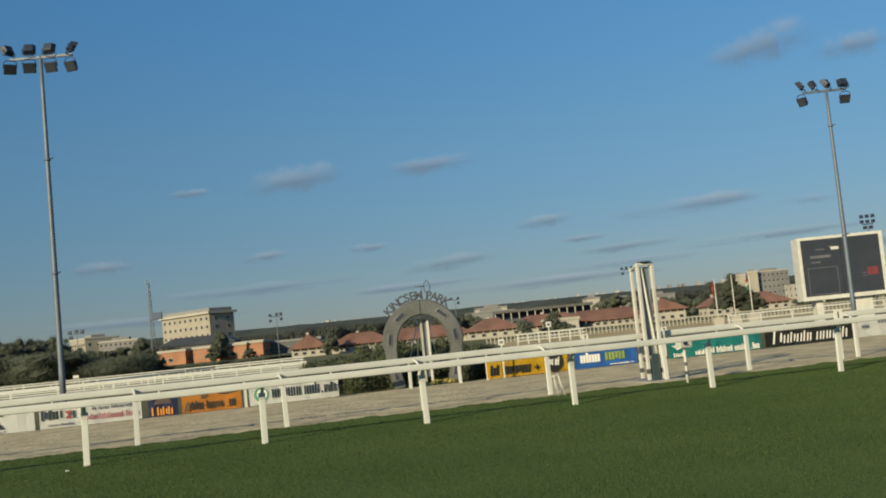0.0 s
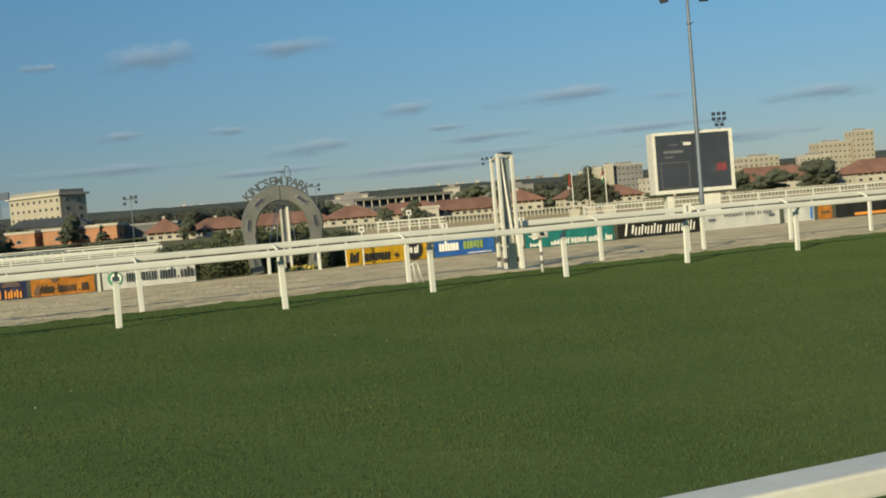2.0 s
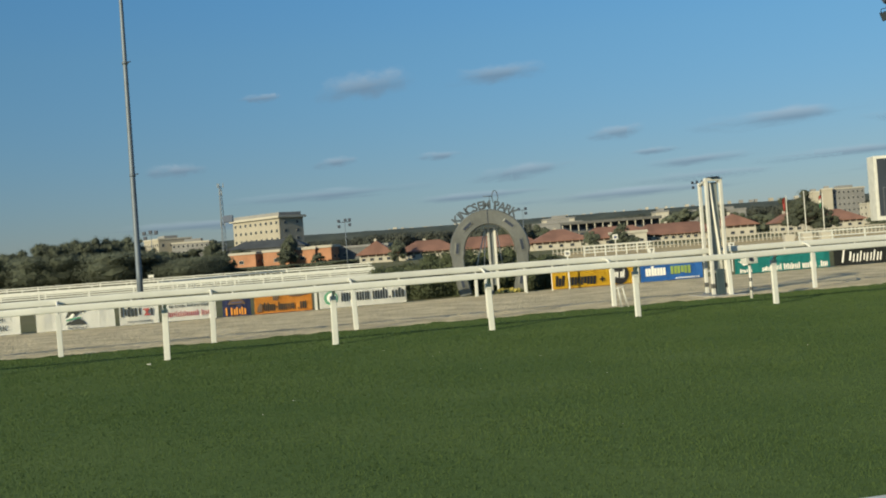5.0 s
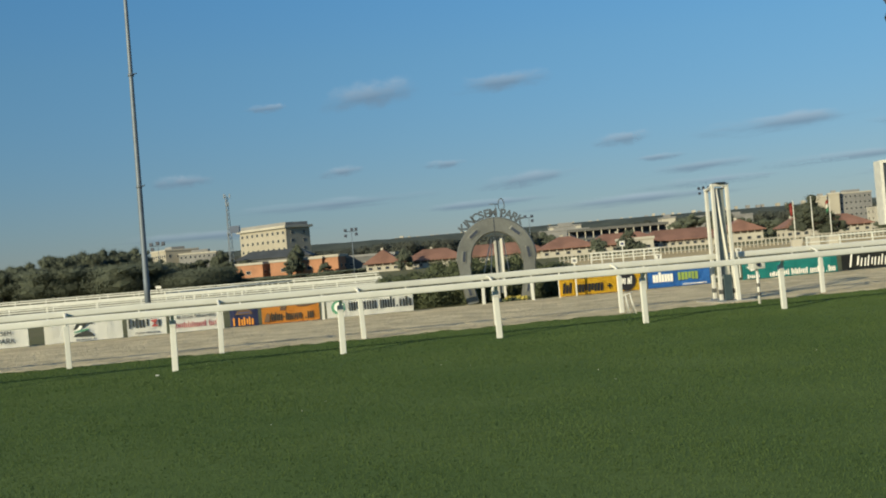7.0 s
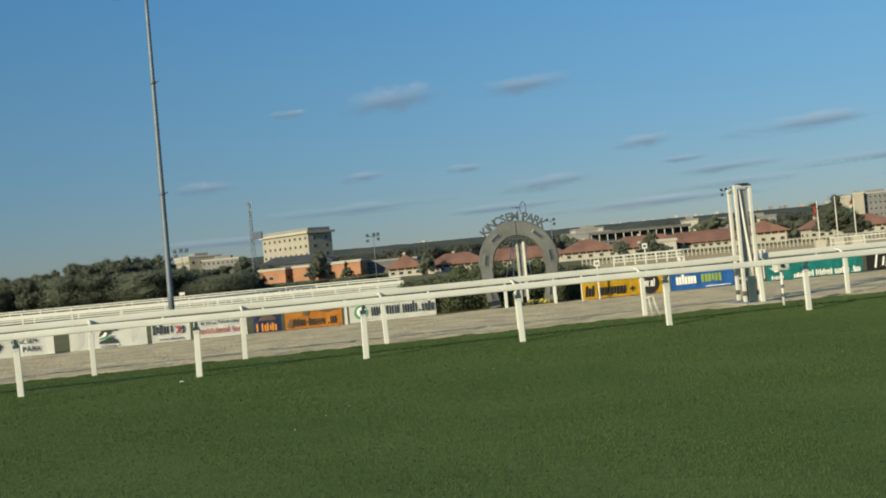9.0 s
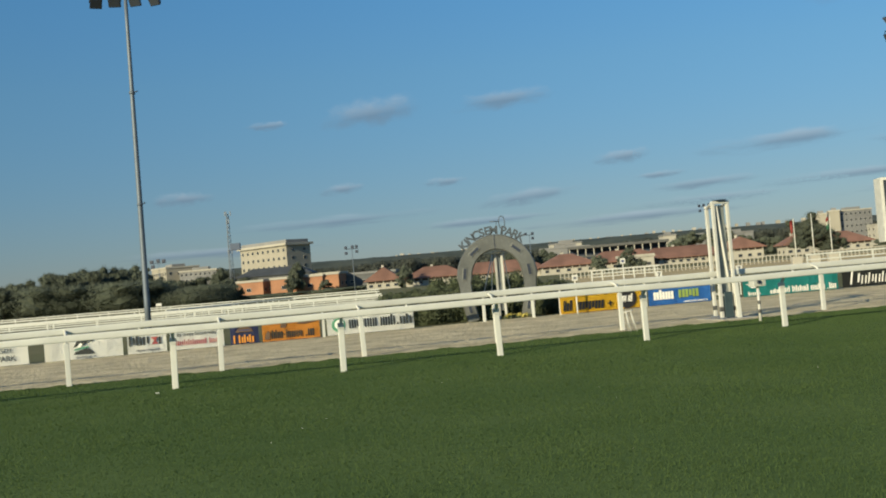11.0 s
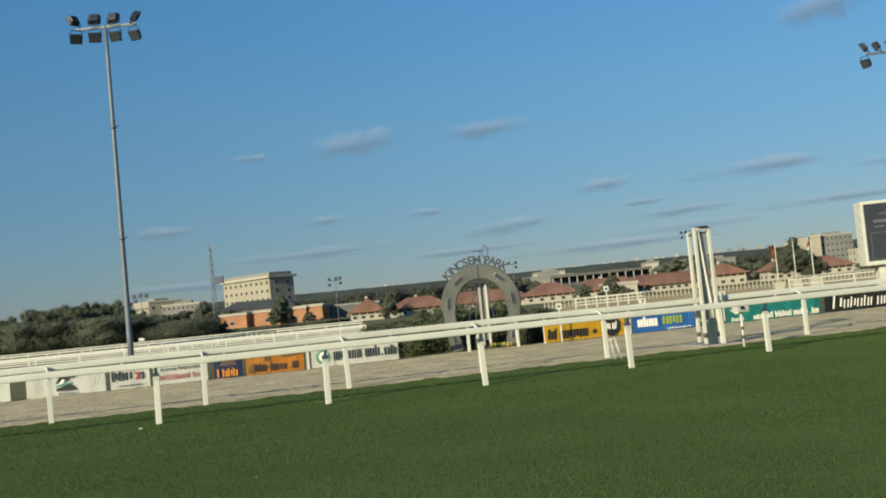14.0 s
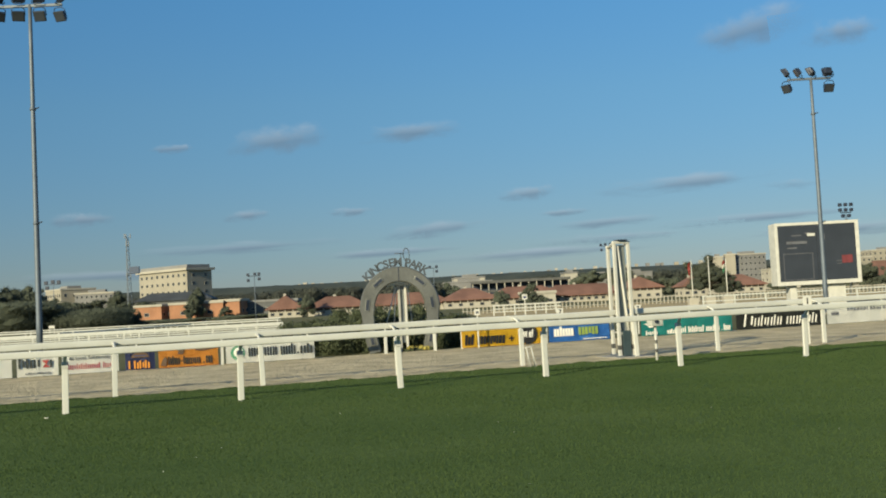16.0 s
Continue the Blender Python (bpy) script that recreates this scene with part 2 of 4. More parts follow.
# mast steel in blue-grey, the haze of distance mixed into its colour
STEEL = mat("haze grey lattice steel", (0.20, 0.23, 0.26), 0.6, 0.2, vary=0.2)
SCREEN = mat("unlit display", (0.040, 0.047, 0.060), 0.35, vary=0.15, scale=0.8)
FAINT = mat("faint display marks", (0.15, 0.155, 0.17), 0.5)
REDMARK = mat("red display mark", (0.20, 0.045, 0.05), 0.5)
YELLOW = mat("yellow banner print", (0.78, 0.47, 0.03), 0.55, vary=0.08, scale=1)
ORANGE = mat("orange banner print", (0.76, 0.31, 0.05), 0.55, vary=0.12, scale=1)
BLUE = mat("blue banner print", (0.05, 0.22, 0.62), 0.5, vary=0.12, scale=1)
NAVY = mat("navy banner print", (0.055, 0.07, 0.17), 0.5, vary=0.15, scale=1)
TEAL = mat("teal banner print", (0.03, 0.33, 0.30), 0.5, vary=0.12, scale=1)
CHAR = mat("charcoal banner print", (0.045, 0.05, 0.048), 0.8, vary=0.15, scale=1, spec=0.2)
WBAN = mat("white banner cloth", (0.88, 0.87, 0.79), 0.6, vary=0.06, scale=0.8)
RED = mat("red print", (0.50, 0.09, 0.08), 0.5)
GREEN = mat("green print", (0.10, 0.34, 0.20), 0.5)
LIME = mat("lime print", (0.30, 0.42, 0.10), 0.5)
BROWN = mat("brown print", (0.16, 0.10, 0.06), 0.5)
FLOWER = mat("yellow flowers", (0.50, 0.42, 0.10), 0.6)


# ---- finish tower on the rail line ----
def upright(bm, x, y, w, d, z0, z1, bev=0.012):
    return box(bm, x - w / 2, y - d / 2, z0, x + w / 2, y + d / 2, z1, bev)


b_turn = math.degrees(math.atan(BD))
BAND = mat("worn black band", (0.12, 0.12, 0.11), 0.6, vary=0.4, scale=6)
tower = thing("finish_tower", pose(4.93, 30.10, 0, 0, 0, b_turn), "tall white steel finish tower with dark mirror panel", "tower")
for x, y, top in ((-0.02, 0.0, 3.05), (0.40, 0.0, 3.05), (0.34, 1.0, 2.98), (0.76, 1.0, 2.98)):
    bm = bmesh.new()
    upright(bm, x, y, 0.085, 0.08, 0.03, top)
    leg = part("column", bm, PAINT, tower)
    bm = bmesh.new()
    upright(bm, x, y, 0.093, 0.088, 0.22, 0.34, 0.0)
    part("black_band", bm, BAND, leg, "black painted band")
    bm = bmesh.new()
    upright(bm, x, y, 0.20, 0.16, 0.03, 0.06, 0.005)
    part("foot_plate", bm, GALV, leg)
for y in (0.0, 1.0):
    bm = bmesh.new()
    x = 0.19 if y == 0 else 0.55
    box(bm, x - 0.255, y - 0.045, 3.05 - 0.07 * y, x + 0.255, y + 0.045, 3.13 - 0.07 * y, 0.012)
    part("top_beam", bm, PAINT, tower)
    bm = bmesh.new()
    box(bm, x - 0.20, y - 0.02, 0.62, x + 0.20, y + 0.02, 0.68, 0.008)
    part("cross_bar", bm, PAINT, tower)
for x0, x1 in ((-0.02, 0.34), (0.40, 0.76)):
    bm = bmesh.new()
    sweep(bm, [(x0, 0.0, 3.08), (x1, 1.0, 3.0)], 0.04, 0.04, 8)
    part("side_beam", bm, PAINT, tower)
bm = bmesh.new()
box(bm, 0.03, 0.09, 0.12, 0.35, 0.13, 3.02, 0.004)
part("mirror_panel", bm, mat("dark mirror glass", (0.27, 0.30, 0.29), 0.3, 0.15, vary=0.2, scale=1.5), tower, "grey reflecting panel")
bm = bmesh.new()
sweep(bm, [(0.10, 0.04, 3.0), (0.18, 0.05, 2.1), (0.27, 0.06, 1.2), (0.31, 0.065, 0.7)], 0.045, 0.03, 8)
part("white_strip", bm, PAINT, tower, "narrow white sighting strip", True)
bm = bmesh.new()
box(bm, 0.07, -0.06, 0.05, 0.30, 0.05, 0.72, 0.01)
part("cabinet", bm, mat("dull green cabinet", (0.05, 0.08, 0.09), 0.5), tower, "dull dark steel cabinet")
bm = bmesh.new()
box(bm, 0.05, -0.12, 3.13, 0.33, 0.12, 3.16, 0.005)
part("cap_plate", bm, DARK, tower)
bm = bmesh.new()
box(bm, -0.15, -0.25, -0.05, 0.85, 1.15, 0.03, 0.01)
part("base_slab", bm, CONCRETE, tower)

sensor = thing("timing_camera", pose(5.53, 28.28, 0, 0, 0, b_turn), "grey box camera on a banded white pole in the turf edge", "camera")
bm = bmesh.new()
sweep(bm, [(0, 0, -0.1), (0, 0, 0.86)], 0.035, 0.035, 10)
pole = part("pole", bm, PAINT, sensor, "", True)
for z in (0.42, 0.20):
    bm = bmesh.new()
    sweep(bm, [(0, 0, z), (0, 0, z + 0.09)], 0.038, 0.038, 10)
    part("band", bm, BAND, pole)
bm = bmesh.new()
box(bm, -0.16, -0.12, 0.86, 0.17, 0.14, 1.08, 0.015)
box(bm, 0.07, -0.14, 0.90, 0.15, -0.12, 1.04, 0.004)
head = part("housing", bm, mat("grey housing", (0.55, 0.56, 0.50), 0.5, vary=0.15), sensor)
bm = bmesh.new()
box(bm, -0.19, -0.16, 1.08, 0.20, 0.17, 1.10, 0.004)
part("sun_hood", bm, PAINT, head)
bm = bmesh.new()
sweep(bm, [(-0.03, -0.12, 0.97), (-0.03, -0.16, 0.97)], 0.05, 0.05, 12)
part("lens", bm, DARK, head)

trestle = thing("low_trestle", pose(2.36, 28.25, 0, 0, 0, 8) @ Matrix.Diagonal((0.8, 0.8, 0.95, 1)), "small white folding trestle standing on the turf edge", "trestle")
for x, x2 in ((-0.12, -0.04), (0.02, 0.16)):
    bm = bmesh.new()
    sweep(bm, [(x2, -0.12, -0.02), (x, 0.0, 0.55)], 0.012, 0.012, 8)
    part("leg", bm, PAINT, trestle, "", True)
    bm = bmesh.new()
    sweep(bm, [(x2, 0.14, -0.02), (x, 0.0, 0.55)], 0.012, 0.012, 8)
    part("leg", bm, PAINT, trestle, "", True)
bm = bmesh.new()
sweep(bm, [(-0.2, 0, 0.5), (0.1, 0, 0.56)], 0.013, 0.013, 8)
part("bar", bm, PAINT, trestle, "", True)


# ---- horseshoe arch ----
def text_mesh(body, size, depth, bold=0.03):
    cu = bpy.data.curves.new("text", "FONT")
    cu.body, cu.size, cu.extrude, cu.align_x, cu.offset = body, size, depth, "CENTER", size * bold
    tmp = bpy.data.objects.new("text", cu)
    scene.collection.objects.link(tmp)
    bpy.context.view_layer.update()
    me = bpy.data.meshes.new_from_object(tmp.evaluated_get(bpy.context.evaluated_depsgraph_get()))
    bpy.data.objects.remove(tmp)
    return me


arch = thing("horseshoe_arch", pose(-1.25, 42.1, 0, 0, 0, 3), "large grey steel horseshoe arch with dark lettering round its top", "arch")
mid = [(1.00, 0.0), (1.10, 0.45), (1.19, 1.0), (1.215, 1.4)] + [(1.215 * math.cos(a), 1.6 + 1.28 * math.sin(a)) for a in [math.pi * k / 32 for k in range(33)]] + [(-1.215, 1.4), (-1.19, 1.0), (-1.10, 0.45), (-1.00, 0.0)]
bm = bmesh.new()
rings = []
for i, (x, z) in enumerate(mid):
    p, q = mid[max(i - 1, 0)], mid[min(i + 1, len(mid) - 1)]
    nrm = Vector((q[1] - p[1], p[0] - q[0])).normalized()
    w = 0.285 if 3 < i < len(mid) - 4 else 0.23
    ring = []
    for s, d in ((-1, -0.10), (-0.85, -0.15), (0.85, -0.15), (1, -0.10), (1, 0.12), (-1, 0.12)):
        ring.append(bm.verts.new((x + nrm.x * w * s, d, z + nrm.y * w * s)))
    rings.append(ring)
for a, b in zip(rings, rings[1:]):
    for j in range(6):
        bm.faces.new((a[j], a[(j + 1) % 6], b[(j + 1) % 6], b[j]))
bm.faces.new(rings[0]), bm.faces.new(rings[-1][::-1])
band = part("band", bm, ARCHST, arch)
for deg, x, z in [(q, 1.215 * math.cos(radians(q)), 1.6 + 1.28 * math.sin(radians(q))) for q in (8, 50, 130, 172)] + [(-12, 1.10, 0.50), (192, -1.10, 0.50)]:
    m = pose(x, -0.152, z, 0, 90 - deg, 0)
    bm = bmesh.new()
    box(bm, -0.24, -0.02, -0.085, 0.24, 0.02, 0.085, 0.01, m)
    slot = part("nail_slot", bm, ARCHST, band)
    bm = bmesh.new()
    box(bm, -0.19, -0.026, -0.05, 0.19, 0.0, 0.05, 0.0, m)
    part("slot_opening", bm, DARK, slot)
bm = bmesh.new()
box(bm, -0.012, -0.165, 2.60, 0.012, -0.14, 3.16, 0.003)
part("seam", bm, DARK, band)
word, wide = "KINCSEM PARK", (1.0, 0.55, 1.05, 1.0, 0.9, 0.9, 1.2, 0.5, 0.9, 1.0, 1.0, 1.0)
for i, ch in enumerate(word):
    if ch == " ":
        continue
    deg = 138.5 - (sum(wide[:i]) + wide[i] / 2) * 89 / sum(wide)
    a = radians(deg)
    me = text_mesh(ch, 0.43, 0.03)
    me.materials.append(LETTER)
    letter = new("letter", me)
    letter.parent = arch
    letter.matrix_basis = Matrix.Translation((1.52 * math.cos(a), -0.05, 1.6 + 1.585 * math.sin(a))) @ pose(0, 0, 0, 0, 90 - deg, 0) @ pose(0, 0, 0, 90, 0, 0)
bm = bmesh.new()
sweep(bm, [(0.33 + 0.11 * math.cos(k * math.pi / 10), 0, 3.60 + 0.24 * math.sin(k * math.pi / 10)) for k in range(-2, 17)], 0.018, 0.018, 6)
sweep(bm, [(-0.12, 0, 3.66), (0.24, 0, 3.64)], 0.018, 0.018, 6)
sweep(bm, [(0.12, 0.1, 3.10), (0.12, 0.0, 3.65)], 0.010, 0.010, 6)
sweep(bm, [(0.33, 0, 3.12), (0.33, 0, 3.38)], 0.015, 0.015, 6)
part("ornament", bm, LETTER, arch, "thin bent iron ornament", True)

# left upright of the winning post, greyer than the right one
GREYPOST = mat("greyer white paint", (0.42, 0.42, 0.38), 0.6, vary=0.25, scale=2.0)
post2 = thing("old_winning_post", pose(-1.175, 42.55, 0, 0, 0, 8), "white winning post with dark board and slanting stays", "post")
bm = bmesh.new()
box(bm, -0.08, 0.02, 0.3, 0.10, 0.05, 2.42, 0.004)
part("board", bm, mat("dull mirror board", (0.22, 0.24, 0.24), 0.35, 0.1), post2)
for x in (-0.11, 0.13):
    bm = bmesh.new()
    upright(bm, x, -0.03, 0.085, 0.085, -0.1, 2.46)
    part("upright", bm, PAINT if x > 0 else GREYPOST, post2)
bm = bmesh.new()
box(bm, -0.26, -0.06, 2.46, 0.28, 0.05, 2.53, 0.01)
part("cap", bm, PAINT, post2)
for x0, x1 in ((-0.22, -0.85), (-0.20, -0.35), (0.22, 0.55)):
    bm = bmesh.new()
    sweep(bm, [(x0, 0.05, 2.4), (x1, 0.9, 0.0)], 0.022, 0.022, 8)
    part("stay", bm, PAINT, post2, "", True)


# ---- foliage ----
def leaf_cloud(blobs, count, size, seed):
    """Leaf quads scattered over and in a set of lobes (x, y, z, rx, ry, rz)."""
    rng = np.random.default_rng(seed)
    vol = np.array([b[3] * b[4] * b[5] for b in blobs]) ** 0.7
    pick = rng.choice(len(blobs), count, p=vol / vol.sum())
    b = np.array(blobs)[pick]
    d = rng.normal(size=(count, 3))
    d /= np.linalg.norm(d, axis=1)[:, None]
    r = 1.18 - 0.44 * rng.random(count)[:, None]
    c = b[:, :3] + d * r * b[:, 3:]
    a1 = rng.normal(size=(count, 3))
    a1 -= d * (a1 * d).sum(1)[:, None] * 0.75
    a1 /= np.linalg.norm(a1, axis=1)[:, None]
    a2 = np.cross(a1, d + rng.normal(size=(count, 3)) * 0.40)
    a2 /= np.linalg.norm(a2, axis=1)[:, None] + 1e-6
    s = size * rng.uniform(0.5, 1.3, count)[:, None]
    v = np.stack([c - a1 * s, c + a2 * s * 0.6, c + a1 * s, c - a2 * s * 0.6], 1).reshape(-1, 3)
    me = bpy.data.meshes.new("leaves")
    verts, faces = v.tolist(), [(4 * i, 4 * i + 1, 4 * i + 2, 4 * i + 3) for i in range(count)]
    # close inner foliage, a rough lump inside each lobe
    for x, y, z, rx, ry, rz in blobs:
        base = len(verts)
        for j in range(7):
            for i in range(10):
                t, p = math.pi * j / 6, 2 * math.pi * i / 10
                k = 0.66 + 0.14 * math.sin(3.1 * i + 2.3 * j + x)
                verts.append((x + rx * k * math.sin(t) * math.cos(p), y + ry * k * math.sin(t) * math.sin(p), z + rz * k * math.cos(t)))
        faces += [(base + j * 10 + i, base + j * 10 + (i + 1) % 10, base + j * 10 + 10 + (i + 1) % 10, base + j * 10 + 10 + i) for j in range(6) for i in range(10)]
    me.from_pydata(verts, [], faces)
    return me


def tree(name, m, height, width, seed, label, leaves=1500, size=0.35, low=0.15, group=""):
    rng = random.Random(seed)
    t = thing(name, m, label, "tree", group)
    bm = bmesh.new()
    top = height * 0.75
    sweep(bm, [(0, 0, -0.3), (rng.uniform(-.2, .2), 0, top * 0.4), (rng.uniform(-.4, .4), rng.uniform(-.3, .3), top)], height * 0.03, None, 8, 0.25)
    for k in range(6):
        a, z = rng.uniform(0, 6.28), rng.uniform(0.25, 0.6) * height
        sweep(bm, [(0, 0, z), (math.cos(a) * width * 0.2, math.sin(a) * width * 0.2, z + height * 0.1), (math.cos(a) * width * 0.36, math.sin(a) * width * 0.36, z + height * 0.22)], height * 0.012, None, 6, 0.3)
    part("trunk", bm, BARK, t, "", True)
    blobs = []
    boughs = [(0, 0, 0.80, 0.20)]
    for k in range(8):
        a, z = rng.uniform(0, 6.28), rng.uniform(low + 0.10, 0.80)
        spread = width * rng.uniform(0.12, 0.36)
        boughs.append((math.cos(a) * spread, math.sin(a) * spread, z, rng.uniform(0.13, 0.22)))
    for k in range(99):
        x, y, z, r = boughs[k % len(boughs)]
        q = rng.uniform(0.08, 0.17)
        blobs.append((x + rng.gauss(0, r * 0.55) * width, y + rng.gauss(0, r * 0.55) * width, max(q, z + rng.gauss(0, r * 0.40)) * height, q * width, q * width, q * (height * 0.55 + width * 0.3)))
    me = leaf_cloud(blobs, leaves, size, seed)
    me.materials.append(LEAF)
    crown = new("crown", me)
    crown.parent = t
    return t


# hedge and flowers by the arch
def hedge(label, a0, a1, off, depth, height, count, seed, material=HEDGE):
    p = along(C0, CD, 0)
    h = thing("hedge", pose(p.x, p.y, 0, 0, 0, math.degrees(math.atan(CD))), label, "hedge")
    rng = random.Random(seed)
    blobs, a = [], a0
    while a < a1:
        r = rng.uniform(0.38, 0.65)
        blobs.append((a, off + rng.uniform(0, depth), height * rng.uniform(0.22, 0.4), r, 0.5, height * 0.42))
        blobs.append((a + 0.2, off + rng.uniform(0, depth), height * rng.uniform(0.62, 0.74), r * 0.8, 0.45, height * 0.3))
        a += 0.33
    me = leaf_cloud(blobs, count, 0.048, seed)
    me.materials.append(material)
    leaves = new("foliage", me)
    leaves.parent = h
    bm = bmesh.new()
    box(bm, a0 + 0.2, off + 0.2, -0.05, a1 - 0.2, off + depth + 0.1, height * 0.45, 0.15)
    part("core", bm, HEDGE, h)
    return h


hedge("dense dark green hedge behind the arch and white rail", -3.7, 3.6, 2.3, 1.0, 1.33, 56000, 4)
hedge("loose dark green shrubs beyond the sand track", 3.0, 8.0, 22, 3.0, 1.75, 20000, 5)
fl = thing("flower_bed", pose(-0.75, 42.0, 0), "small bed of yellow flowers at the foot of the arch", "flowers")
me = leaf_cloud([(-0.25 + 0.12 * k, 0.1 * math.sin(k), 0.10 + 0.03 * math.sin(2 * k), 0.09, 0.1, 0.09) for k in range(8)], 260, 0.035, 6)
me.materials.append(FLOWER)
ob = new("blossoms", me)
ob.parent = fl
me = leaf_cloud([(-0.3 + 0.1 * k, 0, 0.05, 0.1, 0.12, 0.06) for k in range(10)], 400, 0.05, 7)
me.materials.append(HEDGE)
ob = new("foliage", me)
ob.parent = fl


# ---- banners on the far side of the sand track ----
def banner(a0, a1, material, label, marks=(), height=0.72, z0=0.03):
    """A banner tied in front of the rail posts; marks: (x0, x1, z0, z1, material) in fractions of its size, a round mark (x, z, r, material), or words (text, x, z, size, material)."""
    p = along(C0, CD, a0, -0.10)
    w = a1 - a0
    b = thing("banner", pose(p.x, p.y, z0, 0, 0, math.degrees(math.atan(CD))), label, "banner", "banners on the rail")
    bm = bmesh.new()
    n = max(6, int(w / 0.25))
    rows = []
    for z in (0, height * 0.5, height):
        rows.append([bm.verts.new((w * i / n, 0.018 * math.sin(i * 1.7 + a0 * 3) * (1 if z else 0.6), z - 0.015 * math.sin(math.pi * i / n) * (z > 0))) for i in range(n + 1)])
    for r, s in zip(rows, rows[1:]):
        for i in range(n):
            bm.faces.new((r[i], r[i + 1], s[i + 1], s[i]))
    bmesh.ops.solidify(bm, geom=bm.faces[:], thickness=0.012)
    part("sheet", bm, material, b)
    for i, mk in enumerate(marks):
        out_by = 0.0002 * i
        bm = bmesh.new()
        if isinstance(mk[0], list):
            mm = mk[1]
            if len(mk) == 3:
                for x0, x1, q0, q1 in mk[0]:
                    for v in box(bm, w * x0, -0.034 - out_by, height * q0, w * x1, -0.026, height * q1):
                        v.co.x += mk[2] * (v.co.z - height * 0.2)
            else:
                fc = bm.faces.new([bm.verts.new((w * x, -0.034 - out_by, height * q)) for x, q in mk[0]])
                out = bmesh.ops.extrude_face_region(bm, geom=[fc])["geom"]
                bmesh.ops.translate(bm, vec=(0, 0.008, 0), verts=[g for g in out if isinstance(g, bmesh.types.BMVert)])
        elif isinstance(mk[0], str):
            body, x, q, size, mm = mk
            bm.from_mesh(text_mesh(body, size, 0.003, 0.0))
            bmesh.ops.transform(bm, matrix=pose(w * x, -0.032 - out_by, height * q, 90, 0, 0), verts=bm.verts)
        elif len(mk) == 5:
            x0, x1, q0, q1, mm = mk
            box(bm, w * x0, -0.034 - out_by, height * q0, w * x1, -0.026, height * q1)
        else:
            x, q, r, mm = mk
            bmesh.ops.create_circle(bm, cap_ends=True, segments=28, radius=r, matrix=pose(w * x, -0.034 - out_by, height * q, 90, 0, 0))
            out = bmesh.ops.extrude_face_region(bm, geom=bm.faces[:])["geom"]
            bmesh.ops.translate(bm, vec=(0, 0.008, 0), verts=[g for g in out if isinstance(g, bmesh.types.BMVert)])
        part("print", bm, mm, b)
    return b


def word_marks(x0, x1, z0, z1, count, material, seed, gap=0.22, slant=0.0, stem=0.30):
    """A row of small plain bars where lettering stands."""
    rng, out, step = random.Random(seed), [], (x1 - x0) / count
    for k in range(count):
        top = z1 if rng.random() < 0.3 else z0 + (z1 - z0) * 0.78
        x, w = x0 + k * step, step * (1 - gap)
        bars = [(x, x + w * stem * 1.2, z0, top)]
        if rng.random() < 0.85:
            bars.append((x + w * (1 - stem * 1.2), x + w, z0 + (z1 - z0) * rng.choice((0.0, 0.0, 0.12)), z0 + (z1 - z0) * 0.78))
        out += [([bar], material, slant) for bar in bars]
    return out


def shape(points, material):
    """A flat emblem outline, in fractions of the banner."""
    return (points, material)


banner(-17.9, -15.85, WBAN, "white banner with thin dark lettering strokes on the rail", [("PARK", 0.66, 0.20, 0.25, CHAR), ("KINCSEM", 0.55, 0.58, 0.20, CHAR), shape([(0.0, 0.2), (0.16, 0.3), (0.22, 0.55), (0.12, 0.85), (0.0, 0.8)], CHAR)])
banner(-15.35, -12.85, WBAN, "white banner with a dark racing emblem over small lettering", [shape([(0.37, 0.22), (0.64, 0.20), (0.60, 0.38), (0.54, 0.50), (0.46, 0.40), (0.39, 0.34)], CHAR), shape([(0.37, 0.55), (0.42, 0.86), (0.50, 0.96), (0.61, 0.94), (0.62, 0.76), (0.56, 0.80), (0.50, 0.62), (0.43, 0.58)], CHAR), shape([(0.40, 0.52), (0.46, 0.74), (0.49, 0.70), (0.46, 0.54)], WBAN), shape([(0.38, 0.40), (0.47, 0.46), (0.57, 0.52), (0.56, 0.57), (0.46, 0.53), (0.38, 0.46)], GREEN)] + word_marks(0.40, 0.66, 0.05, 0.13, 7, FAINT, 3))
banner(-12.70, -11.42, WBAN, "white banner with bold dark and red lettering strokes", word_marks(0.04, 0.58, 0.38, 0.86, 3, CHAR, 21, 0.16) + [shape([(0.60, 0.70), (0.78, 0.72), (0.68, 0.52), (0.80, 0.40), (0.62, 0.38), (0.72, 0.50)], RED)] + word_marks(0.80, 0.96, 0.38, 0.80, 1, CHAR, 23, 0.1) + word_marks(0.2, 0.85, 0.10, 0.19, 12, FAINT, 24))
banner(-11.30, -9.52, WBAN, "white banner with grey and red lines of lettering", [("és lovas felszerelés", 0.5, 0.63, 0.175, CHAR)] + word_marks(0.02, 0.96, 0.20, 0.46, 12, RED, 7, 0.28, 0.0, 0.24))
banner(-9.30, -8.34, NAVY, "navy blue banner with orange emblem and lettering strokes", [shape([(0.18, 0.56), (0.82, 0.56), (0.74, 0.72), (0.60, 0.82), (0.40, 0.82), (0.26, 0.72)], BROWN), (0.3, 0.7, 0.62, 0.67, NAVY)] + word_marks(0.10, 0.84, 0.05, 0.42, 4, ORANGE, 8, 0.14))
